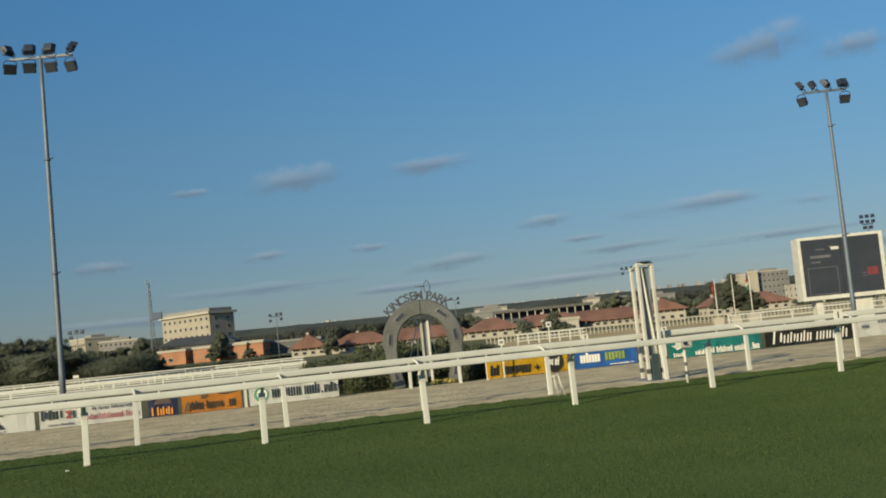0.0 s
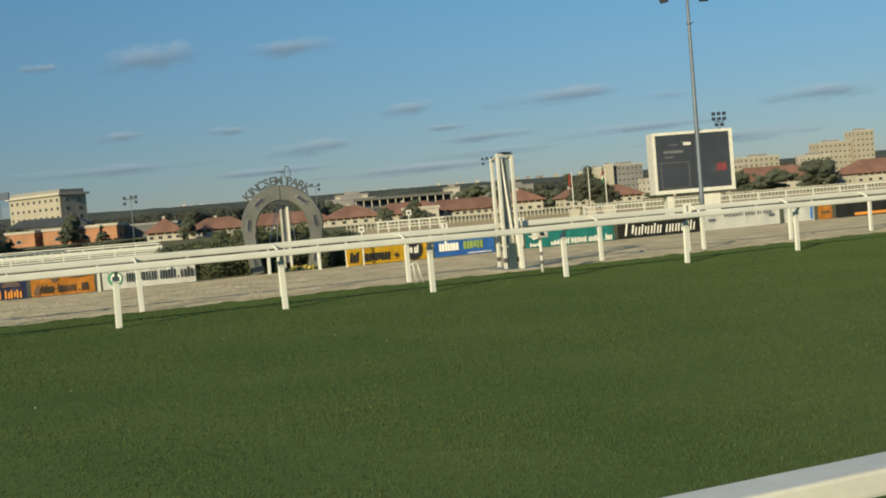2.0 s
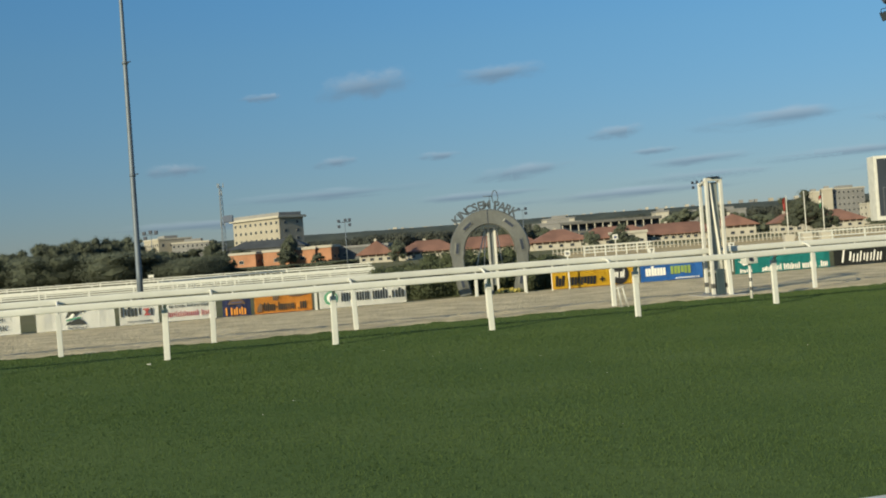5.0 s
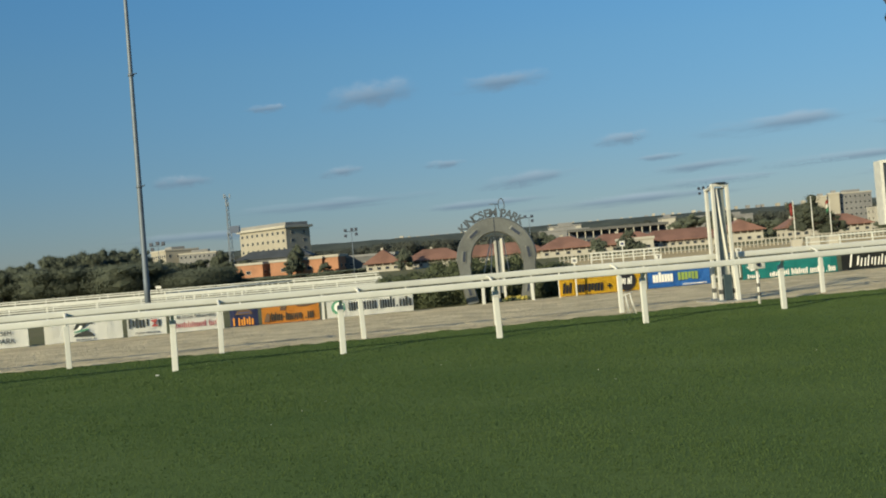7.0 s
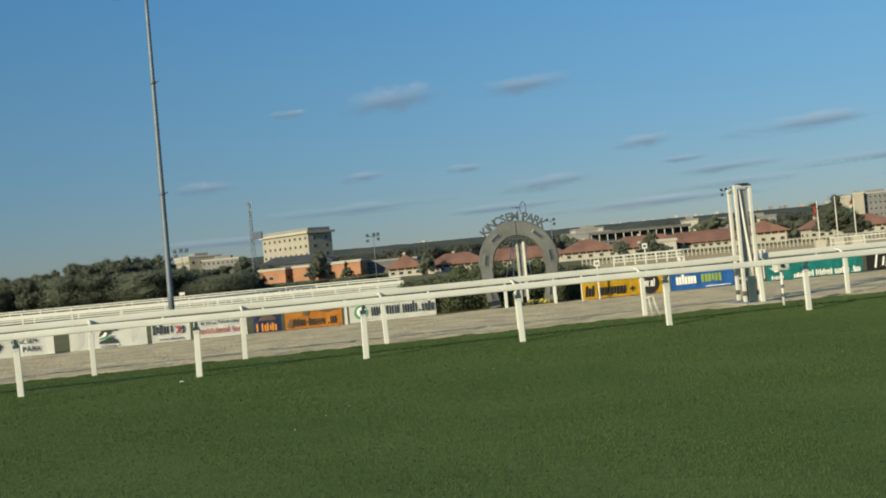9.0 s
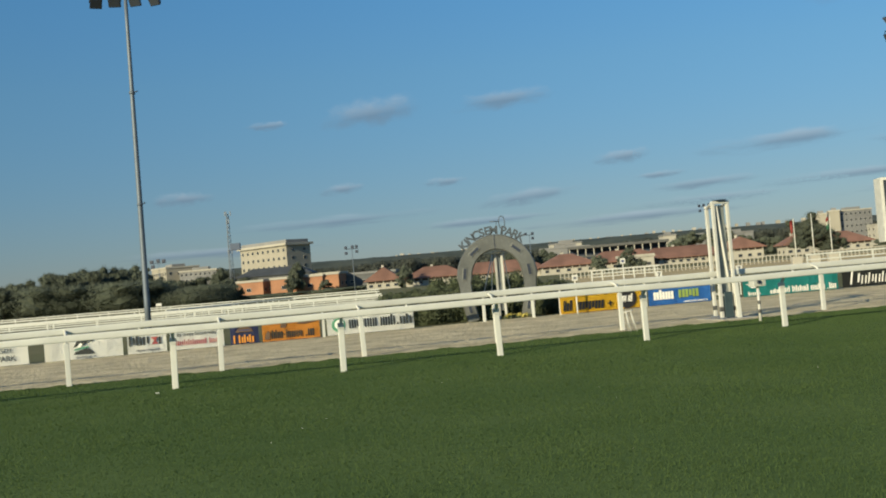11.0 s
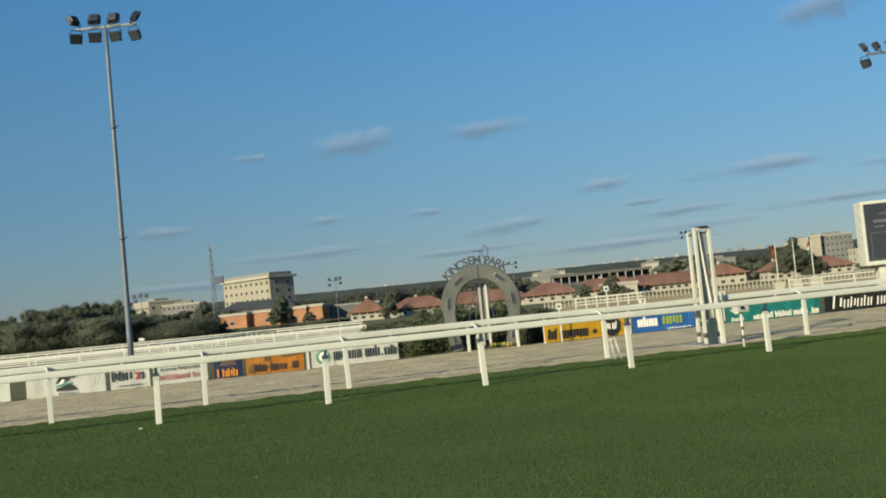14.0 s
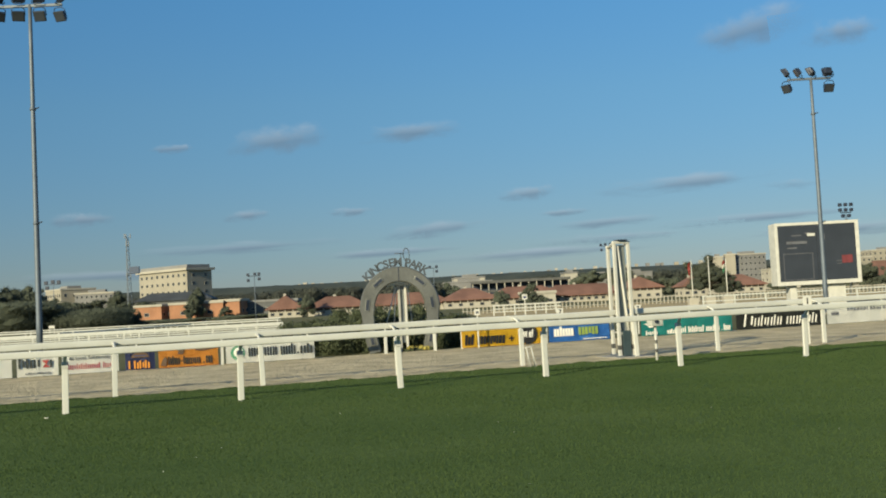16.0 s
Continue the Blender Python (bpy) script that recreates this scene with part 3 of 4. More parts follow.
banner(-8.22, -6.24, ORANGE, "orange banner with brown lettering strokes and dark emblem", [shape([(0.03, 0.10), (0.12, 0.08), (0.14, 0.40), (0.10, 0.52), (0.06, 0.36)], BROWN)] + word_marks(0.16, 0.36, 0.12, 0.52, 3, CHAR, 31, 0.18) + [(0.365, 0.395, 0.26, 0.31, CHAR)] + word_marks(0.41, 0.73, 0.12, 0.50, 5, CHAR, 32, 0.18) + [(0.745, 0.765, 0.12, 0.19, CHAR)] + word_marks(0.79, 0.95, 0.12, 0.55, 2, CHAR, 33, 0.18) + [shape([(0.32, 0.60), (0.40, 0.58), (0.43, 0.75), (0.40, 0.98), (0.33, 0.98)], BROWN), shape([(0.60, 0.74), (0.76, 0.70), (0.95, 0.78), (0.93, 0.92), (0.66, 0.90)], BROWN), (0.1, 0.98, 0.93, 0.97, NAVY)])
banner(-5.98, -2.90, WBAN, "white banner with round green emblem and bold dark lettering strokes", [(0.13, 0.48, 0.24, GREEN), (0.14, 0.50, 0.17, WBAN), (0.15, 0.46, 0.10, LIME), (0.16, 0.44, 0.06, WBAN)] + word_marks(0.25, 0.79, 0.28, 0.80, 9, CHAR, 41, 0.18) + [(0.80, 0.817, 0.28, 0.37, CHAR)] + word_marks(0.835, 0.985, 0.28, 0.74, 2, CHAR, 44, 0.16))
banner(2.55, 5.70, YELLOW, "yellow banner with black lettering strokes and black disc", [(0.82, 0.52, 0.37, BLACK)] + word_marks(0.03, 0.57, 0.14, 0.66, 7, BLACK, 51, 0.12, 0.12, 0.36) + [shape([(0.575, 0.31), (0.60, 0.31), (0.60, 0.20), (0.615, 0.20), (0.615, 0.31), (0.64, 0.31), (0.64, 0.38), (0.615, 0.38), (0.615, 0.48), (0.60, 0.48), (0.60, 0.38), (0.575, 0.38)], BLACK)] + word_marks(0.75, 0.90, 0.34, 0.74, 4, WBAN, 52, 0.2, 0.12, 0.34))
banner(5.98, 8.48, BLUE, "bright blue banner with chunky white and lime lettering strokes", word_marks(0.08, 0.45, 0.28, 0.78, 4, WBAN, 61, 0.10, 0.0, 0.38) + word_marks(0.48, 0.81, 0.30, 0.82, 3, LIME, 62, 0.10, 0.0, 0.36) + word_marks(0.55, 0.94, 0.05, 0.12, 14, WBAN, 63))
banner(9.80, 13.80, TEAL, "teal green banner with white lettering strokes and emblem", [shape([(0.03, 0.68), (0.10, 0.60), (0.19, 0.66), (0.14, 0.48), (0.09, 0.42), (0.07, 0.54)], WBAN)] + word_marks(0.05, 0.18, 0.04, 0.26, 3, WBAN, 14, 0.2) + word_marks(0.28, 0.40, 0.05, 0.30, 3, WBAN, 71, 0.14) + [(0.405, 0.413, 0.05, 0.10, WBAN)] + word_marks(0.43, 0.86, 0.05, 0.38, 11, WBAN, 15, 0.24) + [(0.875, 0.883, 0.05, 0.10, WBAN)] + word_marks(0.90, 0.98, 0.05, 0.38, 2, WBAN, 72, 0.24))
banner(13.98, 17.98, CHAR, "charcoal banner with large white slanting lettering strokes", word_marks(0.08, 0.20, 0.14, 0.80, 1, WBAN, 80, 0.2, 0.2, 0.16) + word_marks(0.20, 0.94, 0.14, 0.66, 10, WBAN, 16, 0.28, 0.2, 0.20), 0.78)
banner(18.20, 22.1, WBAN, "white banner with faint grey lettering strokes", word_marks(0.25, 0.9, 0.62, 0.82, 16, FAINT, 17, 0.4) + [(0.05, 0.14, 0.45, 0.6, FAINT), (0.85, 0.93, 0.45, 0.6, FAINT)], 0.78)
banner(22.35, 23.9, WBAN, "white banner with a blue edge on the rail", [(0.9, 0.97, 0.1, 0.9, BLUE)], 0.76)
banner(24.2, 25.0, ORANGE, "small orange banner on the rail", [(0.2, 0.8, 0.4, 0.6, BROWN)], 0.6)
banner(25.2, 28.6, CHAR, "dark banner with orange lower edge on the rail", [(0.3, 0.9, 0.05, 0.22, ORANGE)], 0.7)


# ---- floodlight masts ----
def flood(parent, m, w=0.58, h=0.5):
    """One floodlight: a tapered housing with a front glass and a yoke."""
    bm = bmesh.new()
    for v in box(bm, -w / 2, -0.14, -h / 2, w / 2, 0.14, h / 2, 0.04):
        k = 0.72 if v.co.y > 0.02 else 1.0
        v.co.x, v.co.z = v.co.x * k, v.co.z * k
    lampb = part("floodlight", bm, DARK, parent)
    lampb.matrix_basis = m
    bm = bmesh.new()
    box(bm, -w * 0.42, -0.152, -h * 0.42, w * 0.42, -0.138, h * 0.42)
    part("front_glass", bm, GLASS, lampb)
    bm = bmesh.new()
    sweep(bm, [(-w * 0.5, 0, 0), (-w * 0.5, 0.02, h * 0.55), (-w * 0.3, 0.02, h * 0.78), (w * 0.3, 0.02, h * 0.78), (w * 0.5, 0.02, h * 0.55), (w * 0.5, 0, 0)], 0.022, 0.022, 6)
    part("yoke", bm, DARK, lampb, "", True)
    return lampb


def mast(label, x, y, top, lamps, bar, lean=0.0, r=0.135, collars=(0.38, 0.70)):
    m = thing("floodlight_mast", pose(x, y, 0, 0, lean, 0), label, "floodlight", "floodlight masts")
    bm = bmesh.new()
    sweep(bm, [(0, 0, -0.3 + (top + 0.3) * k / 8) for k in range(9)], r, None, 14, 0.55)
    pole = part("pole", bm, GALV, m, "", True)
    for z in [top * q for q in collars]:
        bm = bmesh.new()
        sweep(bm, [(0, 0, z), (0, 0, z + 0.12)], r * 0.95, None, 14)
        sweep(bm, [(-0.05, 0, z + 0.05), (0.28, 0, z + 0.12)], 0.03, None, 6)
        part("collar", bm, GALV, pole, "", True)
    bm = bmesh.new()
    box(bm, bar[0], -0.06, top - 0.14, bar[1], 0.06, top - 0.02, 0.01)
    part("cross_arm", bm, GALV, m)
    bm = bmesh.new()
    sweep(bm, [(0, 0, -0.02), (0, 0, 0.06)], r * 2.2, None, 16)
    part("base_flange", bm, CONCRETE, m, "", True)
    for lx, lz, tx, tz in lamps:
        flood(m, pose(lx, -0.05, lz, tx, 0, tz))
    return m


mast("tall grey steel floodlight mast with eight dark floodlights", -18.15, 52, 16.62,
     [(-1.5, 17.0, 150, 60), (-0.5, 16.98, 160, 10), (0.42, 16.94, 160, -5), (1.48, 16.9, 150, -50), (-1.45, 16.12, 35, 30), (-0.52, 16.1, 35, 15), (0.5, 16.05, 30, -5), (1.45, 16.0, 30, -20)], (-1.45, 1.5), 0.35, 0.15)
mast("tall grey steel floodlight mast with six dark floodlights", 21.65, 62, 13.16,
     [(-1.4, 13.5, 150, 62), (-0.72, 13.48, 150, 80), (0.02, 13.5, 152, 48), (0.95, 13.46, 160, 5), (-1.35, 12.6, 25, -62), (0.93, 12.55, 30, 8)], (-1.3, 1.1), 0.0, 0.14, (0.38, 0.84))


def small_mast(label, x, y, top, spots, r=0.09, size=0.7):
    m = thing("lamp_post", pose(x, y, 0), label, "lamp post")
    bm = bmesh.new()
    sweep(bm, [(0, 0, -0.2), (0, 0, top * 0.5), (0, 0, top)], r, None, 8, 0.6)
    part("pole", bm, GALV, m, "", True)
    for lx, lz in spots:
        bm = bmesh.new()
        box(bm, lx - size / 2, -0.2, top + lz - size / 2, lx + size / 2, 0.2, top + lz + size / 2, 0.08)
        part("floodlight", bm, DARK, m)
    bm = bmesh.new()
    w = max(abs(s[0]) for s in spots)
    box(bm, -w, -0.05, top - 0.12, w, 0.05, top, 0.01)
    part("cross_arm", bm, DARK, m)
    return m


small_mast("slim grey pole with four dark floodlights", -31.5, 200, 8.3, [(-1.1, 0.2), (-1.1, -0.8), (0.1, 0.3), (0.85, 0.3), (0.85, -0.6)], size=0.5)
small_mast("slim grey pole with dark floodlights before the trees", -83.8, 250, 10.4, [(-1.6, 0.3), (-0.1, 0.5), (1.2, 0.4), (-1.4, -0.8)], size=0.8)
small_mast("grey floodlight pole with a bank of dark lamps", 55.85, 150, 11.0, [(x, z) for x in (-0.75, 0, 0.75) for z in (1.0, 0.3)] + [(-0.4, -0.5), (0.4, -0.5), (0, -1.2)], size=0.45)
small_mast("grey pole with small dark lamps behind the arch", 0.4, 250, 9.6, [(-0.8, 0.2), (0.7, 0.2), (0.7, -0.8)], size=0.6)
small_mast("grey pole with small dark lamps far beyond", 39.5, 250, 12.5, [(-1.6, 0.2), (-0.6, 0.3), (0.5, 0.3), (-1.5, -0.9)], size=0.55)


# ---- display screen ----
scr = thing("display_screen", pose(26.24, 85, 0), "big unlit dark display screen in a white steel housing on legs", "screen")
bm = bmesh.new()
box(bm, -0.1, 0.12, 1.62, 6.3, 1.65, 6.38, 0.05)
part("housing", bm, PAINT, scr)
for name, q in (("frame_side", (-0.1, 0.0, 1.62, 0.12, 0.12, 6.38)), ("frame_side", (6.02, 0.0, 1.62, 6.3, 0.12, 6.38)), ("frame_top", (0.12, 0.0, 6.16, 6.02, 0.12, 6.38)), ("frame_bottom", (0.12, 0.0, 1.62, 6.02, 0.12, 1.92))):
    bm = bmesh.new()
    box(bm, *q, 0.02)
    part(name, bm, PAINT, scr)
for x0, x1 in ((0.12, 3.05), (3.07, 6.02)):
    bm = bmesh.new()
    box(bm, x0, 0.05, 1.92, x1, 0.115, 6.16)
    pane = part("display_panel", bm, SCREEN, scr)
    marks = ([(1.2, 1.9, 5.35, 5.42), (0.75, 2.3, 4.75, 4.95), (0.8, 1.5, 4.4, 4.5), (0.45, 2.7, 4.0, 4.04), (0.45, 2.7, 2.02, 2.06), (0.45, 0.49, 2.06, 4.0), (2.66, 2.7, 2.06, 4.0), (2.2, 2.6, 5.5, 5.6)], [(3.6, 3.68, 5.0, 5.4), (4.5, 4.85, 3.32, 3.36), (4.5, 4.85, 3.1, 3.14)])[x0 > 1]
    for a, b, c, d in marks:
        bm = bmesh.new()
        box(bm, a, 0.040, c, b, 0.050, d)
        part("mark", bm, FAINT, pane)
    if x0 > 1:
        bm = bmesh.new()
        box(bm, 4.9, 0.036, 3.15, 5.7, 0.050, 3.75)
        part("mark", bm, REDMARK, pane, "dull red block")
bm = bmesh.new()
box(bm, 2.35, 0.02, 5.30, 2.95, 0.045, 5.52, 0.01)
part("white_plate", bm, PAINT, scr)
for x0, x1 in ((0.95, 1.45), (3.9, 5.2)):
    bm = bmesh.new()
    box(bm, x0, 0.5, -0.1, x1, 1.6, 1.64, 0.03)
    part("leg", bm, PAINT, scr)


# ---- far rails, fence and signs ----
def far_fence(name, label, x0, x1, y0, y1, top, step, rails, post=0.12, rail=0.12, category="fence", group="", material=WHITE):
    L = math.hypot(x1 - x0, y1 - y0)
    f = thing(name, pose(x0, y0, 0, 0, 0, math.degrees(math.atan2(y1 - y0, x1 - x0))), label, category, group)
    bm = bmesh.new()
    box(bm, -post / 2, -post / 2, -0.1, post / 2, post / 2, top - rail / 2 - 0.002)
    p = part("post", bm, material, f)
    for k in range(1, int(L / step) + 1):
        shared("post", p.data, f, pose(k * step, 0, 0))
    for z, d in rails:
        bm = bmesh.new()
        box(bm, -0.1, -0.09, z - d / 2, L, 0.09 if z < top else 0.1, z + d / 2, 0.02)
        part("rail", bm, material, f)
    return f


for y0, y1, x0, x1, top in ((85, 92, -50, -12.2, 0.68), (99, 106, -56, -14.2, 0.66), (136, 141, -76, -19.4, 0.70), (160, 165, -90, -22.4, 0.80)):
    far_fence("far_rail", "long low white two-bar course rail in the infield", x0, x1, y0, y1, top + 0.05, 3.0 + y0 * 0.01, ((top, 0.165 if y0 < 110 else 0.125), (top - 0.34, 0.10)), 0.11, 0.125, category="rail", group="infield rails")
for x0, y0, x1, y1 in ((-34.5, 104, -28, 130), (-33.0, 103.5, -29, 109)):
    far_fence("far_rail", "white course rail crossing the infield", x0, x1, y0, y1, 0.85, 2.6, ((0.80, 0.10), (0.45, 0.07)), 0.09, 0.10, category="rail", group="infield rails")
far_fence("far_fence", "long white concrete post fence along the back straight", 4, 120, 154, 162, 1.05, 0.55, ((1.0, 0.13), (0.35, 0.08)), 0.12, 0.13, material=PALE)
far_fence("far_rail", "white rail before the back fence", 6.5, 14, 122, 124, 1.15, 1.2, ((1.1, 0.14), (0.75, 0.1), (0.4, 0.1)), category="rail", group="infield rails")
far_fence("far_rail", "white rail beyond the display screen", 24, 90, 100, 112, 1.1, 3.0, ((1.05, 0.13), (0.6, 0.1)), category="rail", group="infield rails")
FARSAND = mat("back straight sand", (0.52, 0.41, 0.23), 0.95, vary=0.15, scale=0.1, bscale=1, spec=0.1)
sheet("inner_track", (((-150, 92), (-12, 100)), ((-220, 205), (-30, 205))), 0.0, mat("grey cinder track", (0.19, 0.185, 0.115), 0.95, vary=0.2, scale=0.2, bscale=2, spec=0.1), "dull olive cinder track inside the course", "track", (20, 4))
sheet("back_straight", (((5, 104), (150, 122)), ((5, 176), (150, 186))), 0.0, FARSAND, "pale sand back straight before the white fence", "track", (20, 4))


def sign_post(label, x, y, top, w, face, text=""):
    s = thing("sign_post", pose(x, y, 0), label, "sign")
    bm = bmesh.new()
    upright(bm, 0, 0.03, 0.05, 0.04, -0.1, top - w * 0.3)
    part("pole", bm, PAINT, s)
    bm = bmesh.new()
    box(bm, -w / 2, -0.01, top - w, w / 2, 0.01, top, 0.004)
    p = part("plate", bm, PAINT, s)
    bm = bmesh.new()
    if text:
        bm.from_mesh(text_mesh(text, w * 0.95, 0.002))
        bmesh.ops.transform(bm, matrix=pose(0, -0.015, top - w * 0.85, 90, 0, 0), verts=bm.verts)
    else:
        box(bm, -w * 0.28, -0.016, top - w * 0.75, w * 0.28, -0.010, top - w * 0.3)
    part("figure", bm, face, p)
    return s


sign_post("white plate with a dark bar on a slim pole", 4.55, 56, 1.93, 0.26, NAVY)
sign_post("small white number plate standing at the rail", 10.62, 31.95, 1.36, 0.25, BLACK, "1")
sign_post("small white number plate standing above the rail", 5.2, 46.5, 1.24, 0.26, BLACK, "7")
sign_post("small white plate standing above the rail", 8.6, 47.5, 1.20, 0.26, BLACK, "7")
sign_post("small white plate standing above the hedge", 1.57, 41.0, 1.42, 0.21, FAINT)
box_sign = thing("field_sign", pose(-33.8, 100, 0), "small white board on posts in the infield", "sign")
bm = bmesh.new()
box(bm, -0.26, -0.03, 1.30, 0.26, 0.03, 1.54, 0.01)
part("board", bm, PAINT, box_sign)
for x in (-0.2, 0.2):
    bm = bmesh.new()
    upright(bm, x, 0.05, 0.05, 0.04, -0.1, 1.5)
    part("leg", bm, PAINT, box_sign)


def flagpole(label, x, y, top, cloth):
    f = thing("flagpole", pose(x, y, 0), label, "flagpole", "flagpoles")
    bm = bmesh.new()
    sweep(bm, [(0, 0, -0.1), (0, 0, top)], 0.06, None, 8, 0.6)
    part("pole", bm, PAINT, f, "", True)
    bm = bmesh.new()
    upright(bm, 0, 0, 0.9, 0.9, -0.1, 0.9, 0.05)
    part("plinth", bm, PALE, f)
    for k, (m, z0, z1) in enumerate(cloth):
        bm = bmesh.new()
        n = 6
        rows = [[bm.verts.new((-0.06 - 0.32 * i / n * (0.6 + 0.4 * z), 0.12 * math.sin(i * 1.3 + z * 2), z0 + (z1 - z0) * z - 0.35 * (i / n) ** 2)) for i in range(n + 1)] for z in (0, 0.5, 1)]
        for r, s in zip(rows, rows[1:]):
            for i in range(n):
                bm.faces.new((r[i], r[i + 1], s[i + 1], s[i]))
        bmesh.ops.solidify(bm, geom=bm.faces[:], thickness=0.02)
        part("flag", bm, m, f, "", True)


flagpole("white flagpole with a hanging red flag", 25.4, 110, 4.6, [(RED, 3.3, 4.5)])
flagpole("bare white flagpole without a flag", 27.1, 110, 4.9, [])
flagpole("white flagpole with red, white and green flag", 28.8, 110, 4.6, [(GREEN, 3.45, 3.8), (WBAN, 3.8, 4.15), (RED, 4.15, 4.5)])


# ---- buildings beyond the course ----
# dark colour for the shade in the stable openings under the eaves
EAVESHADE = mat("dark eave shade", (0.09, 0.07, 0.055), 0.8, vary=0.3, scale=1.0)


def building(name, label, m, w, d, h, storeys, cols, wall, roof="flat", side_cols=2, sill=0.9, win=(1.2, 1.3), cornice=None, group="", eave=0.8, rise=3.0, over=0.3, attic=False, tiles=None, veranda=False):
    """A house with its front on the local x axis: walls, each window with frame and pane, and a flat or hipped roof."""
    b = thing(name, m, label, "building", group)
    bm = bmesh.new()
    box(bm, 0, 0, -0.5, w, d, h)
    part("wall", bm, wall, b)
    if roof == "flat":
        bm = bmesh.new()
        box(bm, -over, -over, h, w + over, d + over, h + 0.6 + over * 0.4, 0.05)
        part("cornice", bm, cornice or PALE, b)
        if h > 8:
            bm = bmesh.new()
            box(bm, *((0.5, 0.5, h + 0.6, w - 0.5, d - 0.5, h + 2.6) if attic else (w * 0.3, d * 0.3, h + 0.6, w * 0.75, d * 0.7, h + 2.0)), 0.05)
            part("roof_house", bm, GREYWALL, b)
    else:
        bm = bmesh.new()
        e, r = eave, min(w, d) * 0.5
        lo = [bm.verts.new(p) for p in ((-e, -e, h), (w + e, -e, h), (w + e, d + e, h), (-e, d + e, h))]
        lo2 = [bm.verts.new((v.co.x, v.co.y, h - 0.18)) for v in lo]
        if w >= d:
            hi = [bm.verts.new((r * 0.8, d / 2, h + rise)), bm.verts.new((w - r * 0.8, d / 2, h + rise))]
            faces = ((lo[0], lo[1], hi[1], hi[0]), (lo[1], lo[2], hi[1]), (lo[2], lo[3], hi[0], hi[1]), (lo[3], lo[0], hi[0]))
        else:
            hi = [bm.verts.new((w / 2, r * 0.8, h + rise)), bm.verts.new((w / 2, d - r * 0.8, h + rise))]
            faces = ((lo[0], lo[1], hi[0]), (lo[1], lo[2], hi[1], hi[0]), (lo[2], lo[3], hi[1]), (lo[3], lo[0], hi[0], hi[1]))
        for fc in faces:
            bm.faces.new(fc)
        for i in range(4):
            bm.faces.new((lo2[i], lo2[(i + 1) % 4], lo[(i + 1) % 4], lo[i]))
        bm.faces.new(lo2[::-1])
        top = part("roof", bm, tiles or ROOF, b)
        bm = bmesh.new()
        box(bm, w * 0.42, d / 2 + 0.3, h + rise * 0.6, w * 0.42 + 0.7, d / 2 + 0.9, h + rise + 0.5, 0.04)
        part("chimney", bm, PALE, top)
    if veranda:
        # flat dark strip that paints the shade behind the veranda posts
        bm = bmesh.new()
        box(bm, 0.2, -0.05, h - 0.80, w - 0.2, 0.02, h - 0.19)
        gap = part("loft_opening", bm, EAVESHADE, b, "dark strip painted as shade under the eaves")
        for k in range(int(w / 1.9) + 1):
            bm = bmesh.new()
            x = 0.3 + (w - 0.6) * k / max(1, int(w / 1.9))
            box(bm, x - 0.14, -0.12, h - 0.82, x + 0.14, -0.05, h - 0.19)
            part("post", bm, PALE, gap)
    bm = bmesh.new()
    box(bm, -win[0] / 2, -0.06, 0, win[0] / 2, 0.02, win[1])
    frame_mesh = part("window", bm, PALE, b)
    bm = bmesh.new()
    box(bm, -win[0] / 2 + 0.1, -0.09, 0.1, win[0] / 2 - 0.1, -0.05, win[1] - 0.1)
    pane_mesh = part("pane", bm, GLASS, frame_mesh)
    first = True
    step = h / max(1, storeys)
    spots = [(w * (i + 0.5) / cols, 0, 0, s) for s in range(storeys) for i in range(cols)]
    spots += [(w, d * (i + 0.5) / side_cols, 90, s) for s in range(storeys) for i in range(side_cols) if side_cols]
    spots += [(0, d * (i + 0.5) / side_cols, -90, s) for s in range(storeys) for i in range(side_cols) if side_cols]
    for x, y, turn, s in spots:
        mm = pose(x, y, s * step + sill, 0, 0, turn)
        if first:
            frame_mesh.matrix_basis, first = mm, False
            continue
        f = shared("window", frame_mesh.data, b, mm)
        shared("pane", pane_mesh.data, f, Matrix.Identity(4))
    return b


def row_along(x, y, dx, dy):
    return pose(x, y, 0, 0, 0, math.degrees(math.atan2(dy, dx)))


# six-storey office block, its corner towards the course
building("office_block", "six-storey cream office block with white cornice", row_along(-135.8, 524.0, 27.3, -24.0), 36.4, 13.5, 22.2, 6, 9, CREAM, side_cols=2, win=(1.6, 1.5), sill=0.9, over=1.2, attic=True)
building("office_block", "long low cream office building with dark windows", row_along(-178, 520, 16, -20), 19, 16, 16.4, 4, 7, CREAM, side_cols=4, win=(1.3, 1.6))
building("office_block", "grey office wing behind trees", row_along(-160, 505, 24, 2), 17, 12, 14.0, 5, 8, GREYWALL, side_cols=2, win=(1.1, 1.3))
SLATE = mat("dark slate roof", (0.070, 0.078, 0.085), 0.7, vary=0.25, scale=0.2, bscale=2, bump=0.2)
SOOT = mat("sooty grey wall", (0.14, 0.145, 0.145), 0.85, vary=0.2, scale=0.1, bscale=1)
building("hall", "long grey hall with dark slate roof behind the sheds", row_along(-113, 428, 10, 0.2), 28.5, 12, 8.2, 2, 9, SOOT, "hip", 2, win=(1.2, 1.4), rise=3.0, tiles=SLATE)
building("hall", "low dark grey hall beside the brick sheds", row_along(-59, 357, 10, 0), 16, 10, 5.0, 1, 4, SOOT, cornice=GREYWALL, side_cols=2, win=(1.4, 0.9), sill=2.4)
for x, w, h in ((-93.5, 9.5, 5.2), (-81.8, 17, 5.4), (-71.8, 12, 5.6), (-66.0, 6.5, 5.7)):
    building("brick_shed", "low orange brick shed with cream top band", row_along(x, 350, 12, -1.2), w, 9, h, 1, max(1, int(w / 8)), BRICK, cornice=PALE, side_cols=2, win=(1.6, 1.2), sill=2.2, group="brick sheds")
